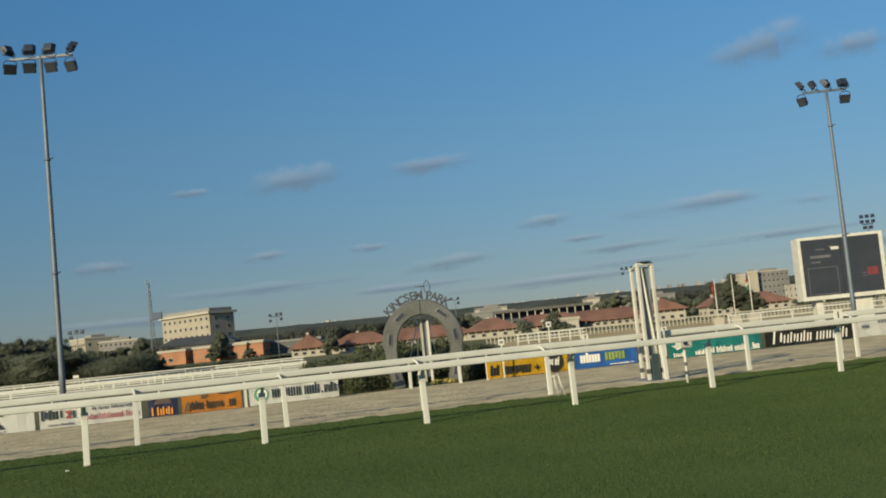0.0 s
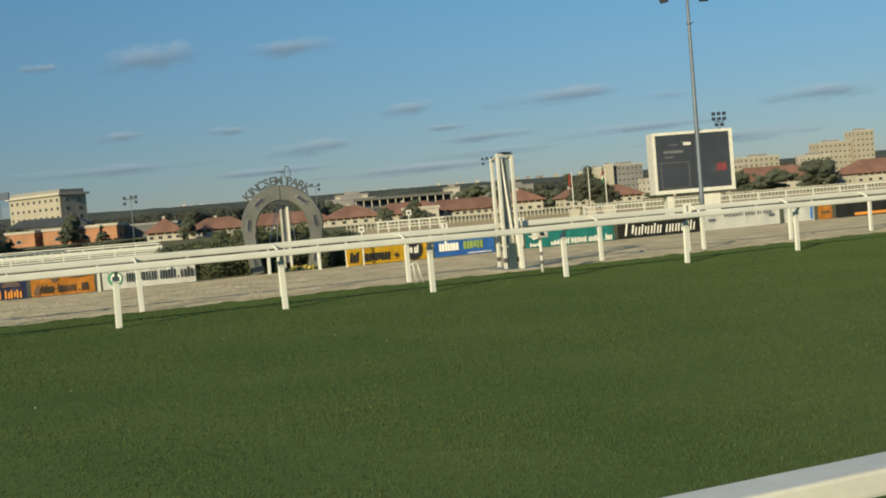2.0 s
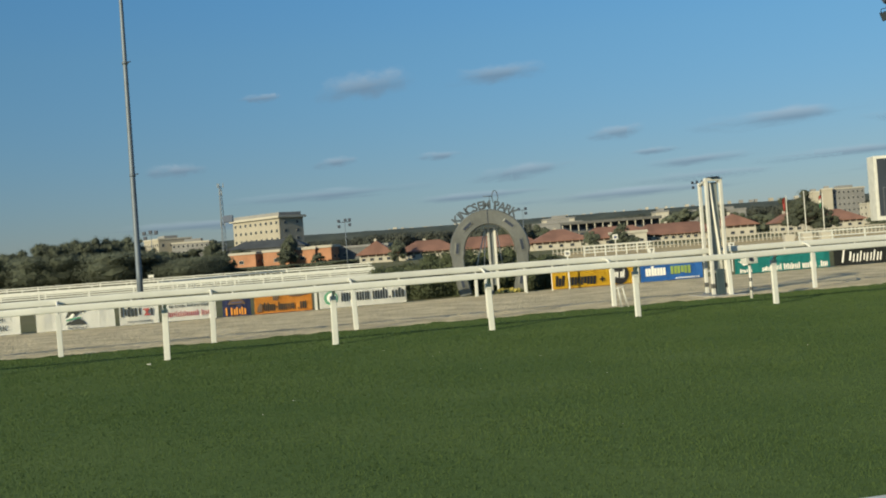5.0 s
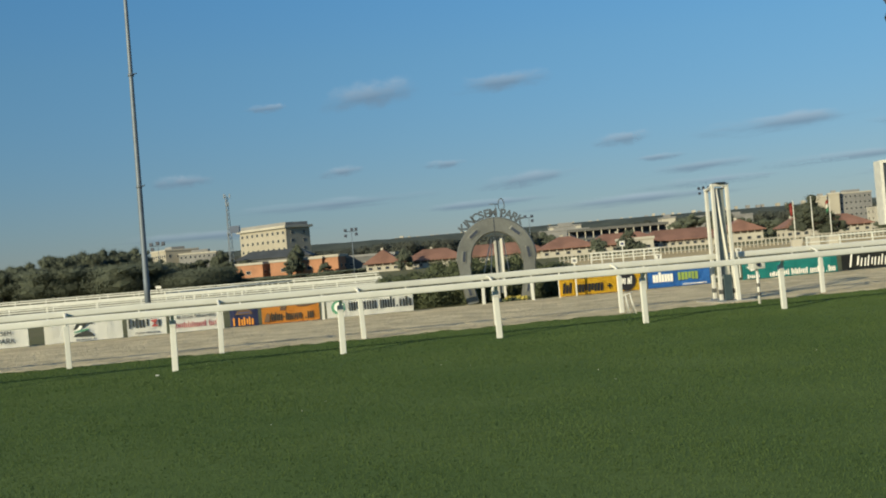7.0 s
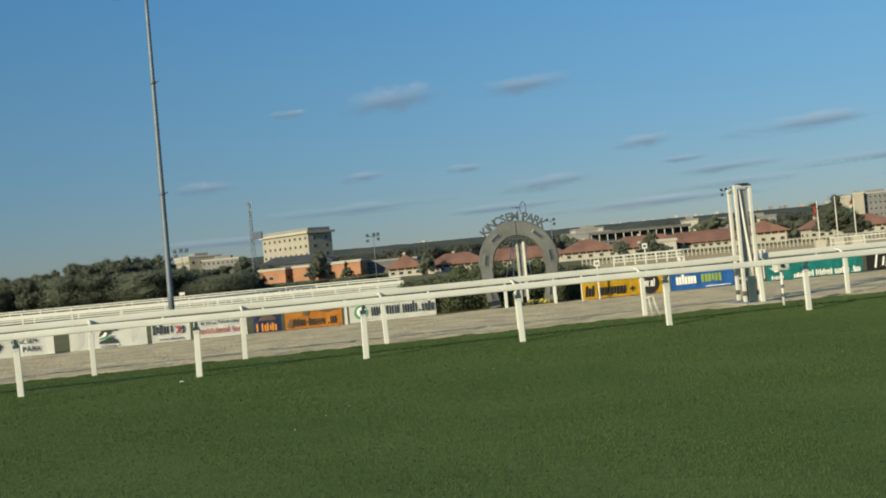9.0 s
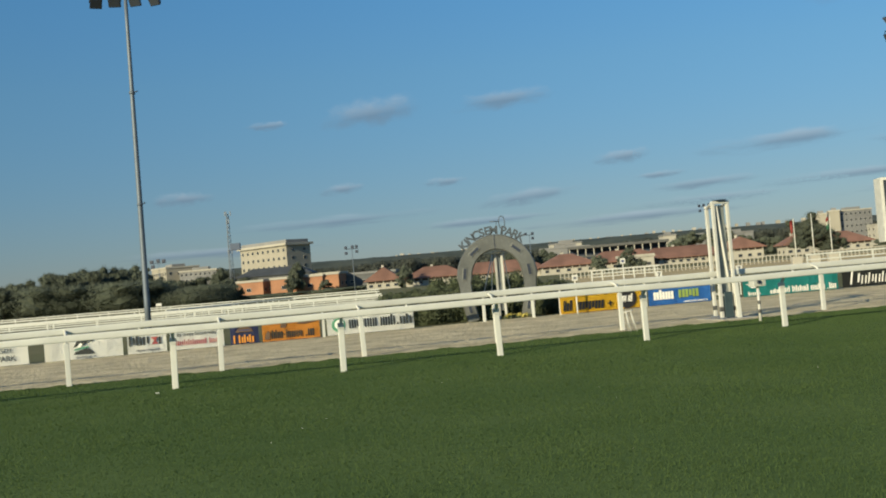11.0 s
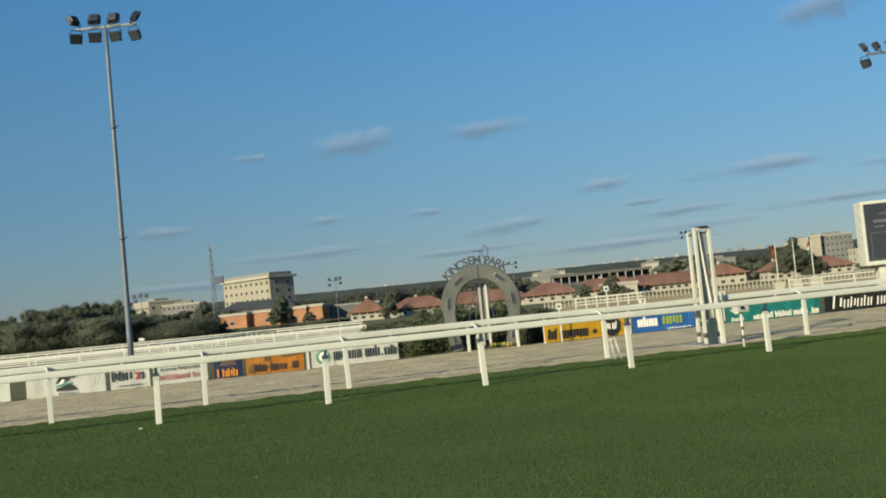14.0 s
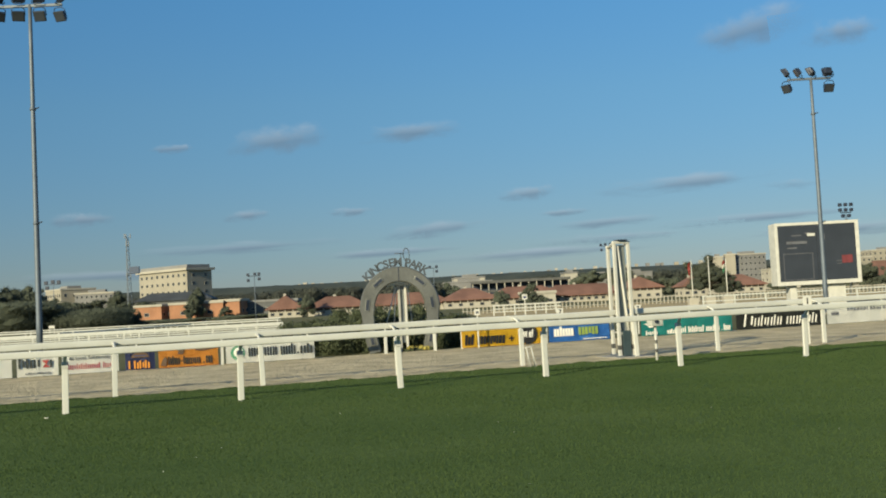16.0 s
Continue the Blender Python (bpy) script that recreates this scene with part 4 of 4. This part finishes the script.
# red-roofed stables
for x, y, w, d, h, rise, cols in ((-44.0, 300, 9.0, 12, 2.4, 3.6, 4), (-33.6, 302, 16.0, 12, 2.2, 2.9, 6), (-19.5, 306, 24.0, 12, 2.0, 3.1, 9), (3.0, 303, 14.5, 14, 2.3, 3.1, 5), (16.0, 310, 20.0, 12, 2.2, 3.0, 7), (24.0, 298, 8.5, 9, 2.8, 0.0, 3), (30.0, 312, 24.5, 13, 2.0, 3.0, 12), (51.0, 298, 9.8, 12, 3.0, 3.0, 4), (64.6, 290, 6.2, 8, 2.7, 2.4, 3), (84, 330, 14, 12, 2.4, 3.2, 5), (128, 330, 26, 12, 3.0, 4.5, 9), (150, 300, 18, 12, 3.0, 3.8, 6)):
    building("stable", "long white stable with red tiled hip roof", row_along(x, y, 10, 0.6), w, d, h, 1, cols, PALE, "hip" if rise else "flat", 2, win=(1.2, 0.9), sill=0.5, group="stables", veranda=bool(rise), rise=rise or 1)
# flats and blocks far to the right
building("tower_block", "cream tower block with blank end wall", row_along(149.6, 600, 10, -2), 6.2, 12, 18.0, 5, 0, CREAM, side_cols=0)
building("tower_block", "cream tower block with blank end wall", row_along(156.4, 598, 10, -2), 5.4, 12, 19.0, 5, 0, CREAM, side_cols=0)
building("tower_block", "grey panel housing block with rows of windows", row_along(162.2, 600, 10, 2), 18, 12, 18.8, 6, 7, GREYWALL, side_cols=3)
building("tower_block", "low pale block under the grey flats", row_along(168, 560, 10, 1), 16, 10, 9.5, 3, 5, PALE, side_cols=2)
building("tower_block", "pale stepped housing block", row_along(222, 600, 10, 1), 14, 12, 14.0, 5, 5, CREAM, side_cols=3)
building("tower_block", "pale housing block with flat roof", row_along(240, 610, 10, 1), 22, 12, 17.5, 6, 7, CREAM, side_cols=3)
building("tower_block", "pale low housing block", row_along(206, 560, 10, 1), 15, 12, 9.0, 3, 5, PALE, side_cols=3)
building("tower_block", "tall cream block on the skyline", row_along(322, 640, 10, 1), 12, 12, 29.0, 9, 4, CREAM, side_cols=3)
building("tower_block", "broad cream block stepped below the tall one", row_along(300, 642, 10, 1), 21, 12, 23.5, 7, 7, CREAM, side_cols=3)
building("tower_block", "low pale wing beside the broad block", row_along(286, 630, 10, 1), 15, 12, 16.5, 5, 5, PALE, side_cols=3)
for x, y, w, h, wall in ((6, 560, 24, 11.2, GREYWALL), (11, 575, 16, 13.6, PALE), (66, 560, 6.5, 13.0, PALE), (76, 565, 16, 11.2, GREYWALL), (90, 560, 20, 11.4, GREYWALL)):
    building("warehouse", "flat-roofed works building on the skyline", row_along(x, y, 10, 0.5), w, 12, h, 3, max(2, int(w / 4)), wall, cornice=GREYWALL, side_cols=2, group="works buildings")

# concrete colonnade in front of the works
SLAB = mat("sooty concrete", (0.12, 0.12, 0.115), 0.9, vary=0.2, scale=0.2)
gal = thing("colonnade", pose(18, 520, 0), "long grey concrete colonnade with white columns", "building")
bm = bmesh.new()
box(bm, 0, 0, 9.6, 46, 8, 10.8, 0.05)
part("roof_slab", bm, SLAB, gal)
bm = bmesh.new()
box(bm, 0, 6, -0.5, 46, 8, 9.6)
part("back_wall", bm, DARK, gal)
for k in range(13):
    bm = bmesh.new()
    upright(bm, 0.6 + 3.7 * k, 0.6, 0.45, 0.45, -0.5, 9.6, 0.0)
    part("column", bm, PALE, gal)
bm = bmesh.new()
box(bm, 0, 0.2, 5.6, 46, 1.0, 6.4)
part("parapet", bm, SLAB, gal)
rng = random.Random(77)
for k in range(60):
    x = -170 + k * 12 + rng.uniform(-6, 6)
    w, h = rng.uniform(2.2, 5.5), rng.uniform(38.8, 41.4) if x > 150 else rng.uniform(37.3, 39.4)
    bm = bmesh.new()
    box(bm, 0, 0, -0.5, w, 8, h, 0.0)
    far = part("distant_house", bm, rng.choice((PALE, PALE, CREAM, GREYWALL)))
    far.matrix_basis = pose(x * 1.1, 1540, 0)
    tagged(far, "tiny pale house on the hazy skyline", "building", "houses on the skyline")

# low hill on the skyline
bm = bmesh.new()
rows = []
for j, (y, k) in enumerate(((1380, 0.0), (1430, 0.5), (1480, 0.85), (1520, 1.0), (1700, 0.9), (2000, 0.0))):
    rows.append([bm.verts.new((x, y, -1 + k * (38.0 + 2.5 * noise.noise((x * 0.004, 3.0, 0.0)) + 0.7 * noise.noise((x * 0.05, y * 0.05, 1.0))))) for x in range(-900, 1001, 10)])
for a, b in zip(rows, rows[1:]):
    for i in range(len(a) - 1):
        bm.faces.new((a[i], a[i + 1], b[i + 1], b[i]))
tagged(part("hill", bm, mat("hazy hillside", (0.085, 0.098, 0.085), 0.95, vary=0.3, scale=0.03, bscale=0.3, colour2=(0.062, 0.075, 0.068), spec=0.1), smooth=True), "long low wooded hill on the hazy skyline", "hill", kind="structure")

# lattice radio mast
BOXBLUE = mat("faded blue box", (0.07, 0.10, 0.16), 0.6, vary=0.2)
lat = thing("lattice_mast", pose(-80.6, 300, 0), "slender grey lattice radio mast with aerials and dark box", "mast")
legs = [(0.9 * math.cos(a), 0.9 * math.sin(a)) for a in (0.5, 2.6, 4.7)]
for lx, ly in legs:
    bm = bmesh.new()
    sweep(bm, [(lx, ly, -0.2), (lx * 0.35, ly * 0.35, 23.6)], 0.07, None, 6)
    part("leg", bm, STEEL, lat)
for k in range(18):
    z0, z1 = 1.3 * k, 1.3 * (k + 1)
    s0, s1 = 1 - 0.65 * z0 / 23.6, 1 - 0.65 * z1 / 23.6
    bm = bmesh.new()
    for i in range(3):
        a, b = legs[i], legs[(i + 1) % 3]
        sweep(bm, [(a[0] * s0, a[1] * s0, z0), (b[0] * s1, b[1] * s1, z1)], 0.05, None, 5)
    part("bracing", bm, STEEL, lat)
for z, r in ((23.6, 0.9), (21.5, 0.35), (13.2, 0.6)):
    bm = bmesh.new()
    for a in (0, 2.1, 4.2):
        sweep(bm, [(0, 0, z), (r * math.cos(a), r * math.sin(a), z + 0.2)], 0.05, None, 5)
        box(bm, r * math.cos(a) - 0.12, r * math.sin(a) - 0.12, z - 0.3, r * math.cos(a) + 0.12, r * math.sin(a) + 0.12, z + 0.9, 0.03)
    part("aerial", bm, STEEL, lat)
bm = bmesh.new()
box(bm, 0.25, -0.4, 13.8, 3.0, 0.5, 15.7, 0.1)
part("equipment_box", bm, BOXBLUE, lat, "dark blue equipment box")
bm = bmesh.new()
sweep(bm, [(0, 0, 14.1), (2.0, 0, 14.1)], 0.06, None, 6)
sweep(bm, [(0, 0, 15.3), (2.0, 0, 15.3)], 0.06, None, 6)
part("box_arm", bm, STEEL, lat)


# ---- trees ----
seeds = random.Random(21)
protos = [tree("tree", pose(-102 + 2.2 * k, 252 + 3 * (k % 2), 0), 10.2, 8.5, 100 + k, "broad dusky green tree in the wood beside the course", 20000, 0.13, 0.04, "trees along the course") for k in range(5)]
for k in range(34):
    x = -142 + k * 2.4 + seeds.uniform(-1, 1)
    far = seeds.uniform(238, 285)
    if x > -64:
        continue
    s = seeds.uniform(0.9, 1.08) * (0.80 if x < -110 else 0.97 if x < -96 else 0.88 if x < -87 else 0.5 if x < -66 else 0.30)
    copy_thing(protos[k % 5], pose(x * far / 250, far, 0, 0, 0, seeds.uniform(0, 360)) @ Matrix.Scale(s * far / 250, 4))
for x, y, hgt, wid in ((64.0, 260, 6.5, 10), (67.6, 262, 5.6, 8), (73.0, 300, 9.0, 12.5), (78, 420, 7.6, 13), (88, 425, 7.6, 12), (20.5, 235, 5.0, 5.5), (13.5, 228, 3.6, 4.6), (55.4, 180, 2.2, 3.2), (-33, 296, 5.4, 4.2), (-74, 345, 5.4, 5.0), (-106, 414, 7.6, 9), (-84, 405, 11.4, 7), (-72.5, 346, 8.4, 5), (-115, 415, 12.0, 10), (-124, 420, 9.5, 11), (-132, 418, 9.0, 10), (-140, 422, 10.0, 11), (-87, 352, 4.6, 4), (-63.5, 344, 4.0, 5.0),
                        (100, 262, 6.0, 10), (108, 300, 6.5, 11), (118, 280, 5.5, 11), (93, 240, 5.0, 7), (140, 300, 8, 12), (72, 420, 10.5, 14), (63, 450, 11.5, 16), (-4, 420, 10, 14), (6, 430, 9, 12)):
    k = seeds.randrange(1000)
    tree("tree", pose(x, y, 0, 0, 0, k), hgt, wid, k, "rounded dark green tree among the stables", 15000, 0.085 * hgt / 6, 0.08, "trees among the buildings")


def woods(name, label, x0, x1, y, h0, h1, depth, count, size, seed):
    rng = random.Random(seed)
    blobs = []
    n = int((x1 - x0) / 6)
    for k in range(n):
        x = x0 + (x1 - x0) * (k + rng.random()) / n
        t = 0.5 + 0.5 * noise.noise((x * 0.02, seed, 0))
        h = h0 + (h1 - h0) * t
        r = rng.uniform(4, 8)
        blobs.append((x, y + rng.uniform(0, depth), h * 0.45, r, r, h * 0.5))
        blobs.append((x + 3, y + rng.uniform(0, depth), h * 0.8, r * 0.7, r, h * 0.22))
    me = leaf_cloud(blobs, count, size, seed)
    me.materials.append(WOODS if y > 500 else LEAF)
    ob = new(name, me)
    return tagged(ob, label, "woods", kind="stuff")


woods("far_woods", "hazy dark woodland on the skyline beyond the stables", -330, 330, 640, 11, 16, 40, 130000, 0.5, 31)
woods("far_woods", "hazy ridge of distant woodland", -900, 1000, 1400, 22, 30, 60, 70000, 1.4, 32)
woods("shrub_belt", "dark belt of shrubs before the sheds", -150, -42, 325, 0.8, 1.9, 12, 40000, 0.18, 33)
woods("shrub_belt", "dark thicket below the wood", -150, -82, 236, 5.2, 8.6, 14, 90000, 0.14, 34)
woods("shrub_belt", "low dark thicket beside the wood", -83, -69, 236, 3.4, 4.8, 14, 30000, 0.14, 35)


# ---- grass blades ----
def turf_blades(count, seed):
    rng = np.random.default_rng(seed)
    u, n = np.array([U.x, U.y]), np.array([N.x, N.y])
    across = 4.0 + (31.0 - 4.0) * rng.random(count) ** 0.9
    low, high = -0.9 - across * 0.34, 1.5 + across * 1.25
    pos = np.outer(across, n) + np.outer(low + (high - low) * rng.random(count), u)
    pos = pos[pos[:, 1] < 27.75 + 0.295 * pos[:, 0]]
    c = len(pos)
    dist = np.linalg.norm(pos, axis=1)
    patch = np.sin(pos[:, 0] * 0.9 + 2 * np.sin(pos[:, 1] * 0.7)) * 0.10 + np.sin(pos[:, 0] * 2.3 + pos[:, 1] * 1.9) * 0.06
    hgt = rng.uniform(0.010, 0.026, c) * (1 + patch)
    wid = 0.0015 + dist * 0.00045
    a = rng.uniform(0, 6.283, c)
    side = np.stack([np.cos(a), np.sin(a), np.zeros(c)], 1)
    lean = np.stack([-np.sin(a), np.cos(a), np.zeros(c)], 1) * (rng.uniform(-0.7, 0.7, c) * hgt)[:, None]
    base = np.column_stack([pos, np.full(c, -0.003)])
    tip = base + lean + np.column_stack([np.zeros((c, 2)), hgt])
    v = np.stack([base - side * wid[:, None], base + side * wid[:, None], tip], 1).reshape(-1, 3)
    me = bpy.data.meshes.new("grass_blades")
    me.vertices.add(3 * c)
    me.vertices.foreach_set("co", v.ravel())
    me.loops.add(3 * c)
    me.loops.foreach_set("vertex_index", np.arange(3 * c))
    me.polygons.add(c)
    me.polygons.foreach_set("loop_start", np.arange(c) * 3)
    me.update(calc_edges=True)
    me.materials.append(BLADE)
    return tagged(new("grass", me), "short mown green grass blades of the turf course", "grass", kind="stuff")


turf_blades(700000, 9)


def edge_tufts(count, seed):
    """Ragged longer grass hanging over the edge between turf and sand, and round the post feet."""
    rng = np.random.default_rng(seed)
    x = rng.uniform(-30, 45, count)
    clump = np.clip(np.sin(x * 2.1) + np.sin(x * 5.3 + 1) + 0.7 * np.sin(x * 11.7 + 2), -1.2, 2.2)
    keep = rng.random(count) < 0.35 + 0.3 * clump
    x, clump = x[keep], clump[keep]
    c = len(x)
    y = 27.75 + 0.295 * x + rng.normal(0.0, 0.07, c) + 0.03 * clump - 0.04
    a = rng.uniform(0, 6.283, c)
    hgt = rng.uniform(0.012, 0.034, c) * (1 + 0.3 * clump)
    side = np.stack([np.cos(a), np.sin(a), np.zeros(c)], 1) * 0.008
    base = np.column_stack([x, y, np.full(c, -0.003)])
    tip = base + np.column_stack([-np.sin(a) * hgt * 0.6, np.cos(a) * hgt * 0.6, hgt])
    me = bpy.data.meshes.new("edge_grass")
    me.from_pydata(np.stack([base - side, base + side, tip], 1).reshape(-1, 3).tolist(), [], [(3 * i, 3 * i + 1, 3 * i + 2) for i in range(c)])
    me.materials.append(BLADE)
    return tagged(new("edge_grass", me), "ragged longer grass along the sand track edge", "grass", kind="stuff")


edge_tufts(70000, 19)

rng = random.Random(15)
bm = bmesh.new()
for k in range(22):
    d, a = rng.uniform(5, 24), rng.uniform(-0.30, 0.46)
    x, y = d * math.sin(a), d * math.cos(a)
    m = pose(x, y, 0.018 + rng.uniform(-0.006, 0.008), rng.uniform(0, 180), rng.uniform(0, 180), 0)
    bmesh.ops.create_icosphere(bm, subdivisions=1, radius=rng.uniform(0.003, 0.006), matrix=m @ Matrix.Diagonal((1, 1, 0.5, 1)))
tagged(part("clover_heads", bm, WBAN), "tiny white clover heads scattered in the turf", "flowers", kind="stuff")
bm = bmesh.new()
for v in box(bm, -0.09, -0.06, 0.03, 0.09, 0.06, 0.07, 0.01):
    v.co.z += 0.02 * math.sin(v.co.x * 40)
litter = part("paper_scrap", bm, WBAN)
litter.matrix_basis = pose(-7.12, 20.6, 0, 0, 0, 30) @ Matrix.Scale(0.36, 4)
tagged(litter, "crumpled white paper scrap lying on the turf", "litter")


# ---- clouds, far off ----
CLOUD = bpy.data.materials.new("thin cloud")
CLOUD.use_nodes = True
cn, cl = CLOUD.node_tree.nodes, CLOUD.node_tree.links.new
cn.remove(cn["Principled BSDF"])
co, oi = cn.new("ShaderNodeTexCoord"), cn.new("ShaderNodeObjectInfo")
shift = cn.new("ShaderNodeVectorMath")
shift.operation = "MULTIPLY_ADD"
cl(oi.outputs["Random"], shift.inputs[0])
shift.inputs[1].default_value = (37, 11, 5)
cl(co.outputs["Object"], shift.inputs[2])
tx = cn.new("ShaderNodeTexNoise")
tx.inputs["Scale"].default_value, tx.inputs["Detail"].default_value, tx.inputs["Roughness"].default_value = 1.6, 6.0, 0.55
squash = cn.new("ShaderNodeVectorMath")
squash.operation = "MULTIPLY"
squash.inputs[1].default_value = (1.6, 1.0, 0.8)
cl(shift.outputs["Vector"], squash.inputs[0])
cl(squash.outputs["Vector"], tx.inputs["Vector"])
grad = cn.new("ShaderNodeTexGradient")
grad.gradient_type = "SPHERICAL"
cl(co.outputs["Object"], grad.inputs["Vector"])
add = cn.new("ShaderNodeMath")
add.operation = "MULTIPLY_ADD"
cl(tx.outputs["Fac"], add.inputs[0])
add.inputs[1].default_value = 1.5
add.inputs[2].default_value = -0.95
tot = cn.new("ShaderNodeMath")
tot.operation = "MULTIPLY_ADD"
cl(grad.outputs["Fac"], tot.inputs[0])
tot.inputs[1].default_value = 1.15
cl(add.outputs["Value"], tot.inputs[2])
edge = cn.new("ShaderNodeMapRange")
edge.interpolation_type = "SMOOTHSTEP"
edge.inputs["From Min"].default_value, edge.inputs["From Max"].default_value = 0.0, 0.95
edge.inputs["To Max"].default_value = 0.68
cl(tot.outputs["Value"], edge.inputs["Value"])
tone = cn.new("ShaderNodeValToRGB")
tone.color_ramp.elements[0].position, tone.color_ramp.elements[1].position = 0.3, 0.75
tone.color_ramp.elements[0].color, tone.color_ramp.elements[1].color = (0.105, 0.155, 0.21, 1), (0.25, 0.315, 0.375, 1)
sep, lift = cn.new("ShaderNodeSeparateXYZ"), cn.new("ShaderNodeMath")
cl(co.outputs["Object"], sep.inputs[0])
lift.operation = "MULTIPLY_ADD"
cl(sep.outputs["Z"], lift.inputs[0])
lift.inputs[1].default_value, lift.inputs[2].default_value = 0.75, 0.40
cl(lift.outputs["Value"], tone.inputs["Fac"])
glow, clear, blend = cn.new("ShaderNodeEmission"), cn.new("ShaderNodeBsdfTransparent"), cn.new("ShaderNodeMixShader")
cl(tone.outputs["Color"], glow.inputs["Color"])
fade, thin = cn.new("ShaderNodeMapRange"), cn.new("ShaderNodeMath")
fade.interpolation_type = "SMOOTHSTEP"
fade.inputs["From Max"].default_value = 0.4
cl(grad.outputs["Fac"], fade.inputs["Value"])
thin.operation = "MULTIPLY"
cl(edge.outputs["Result"], thin.inputs[0])
cl(fade.outputs["Result"], thin.inputs[1])
cl(thin.outputs["Value"], blend.inputs["Fac"])
cl(clear.outputs["BSDF"], blend.inputs[1])
cl(glow.outputs["Emission"], blend.inputs[2])
cl(blend.outputs["Shader"], cn["Material Output"].inputs["Surface"])
for x, z, w, h, tilt in ((-520, 612, 200, 62, 5), (-35, 618, 210, 44, 2), (365, 376, 135, 30, 4), (930, 384, 330, 40, 3), (10, 264, 190, 34, 4), (640, 258, 240, 24, 2), (1200, 930, 230, 90, 14), (1520, 900, 160, 60, 5), (-1235, 363, 120, 34, 0), (-650, 348, 100, 24, 2), (-270, 342, 90, 20, 0), (1310, 360, 130, 22, 0), (640, 200, 300, 22, 1), (1900, 330, 260, 40, 3), (480, 300, 90, 16, 2), (-900, 600, 90, 20, 0), (1500, 190, 420, 30, 1), (-700, 235, 420, 26, 1), (380, 160, 420, 24, 1), (1150, 245, 380, 26, 2), (-1100, 160, 400, 26, 0), (-150, 190, 260, 20, 1)):
    bm = bmesh.new()
    bmesh.ops.create_grid(bm, x_segments=1, y_segments=1, size=1.25, matrix=pose(0, 0, 0, 90, 0, 0))
    c = part("cloud", bm, CLOUD)
    c.matrix_basis = pose(x, 4000, z, 0, -tilt, 0) @ Matrix.Diagonal((w * 1.3, 1, h * 1.25, 1))
    tagged(c, "thin flat grey-white evening cloud", "cloud", "clouds", "structure")
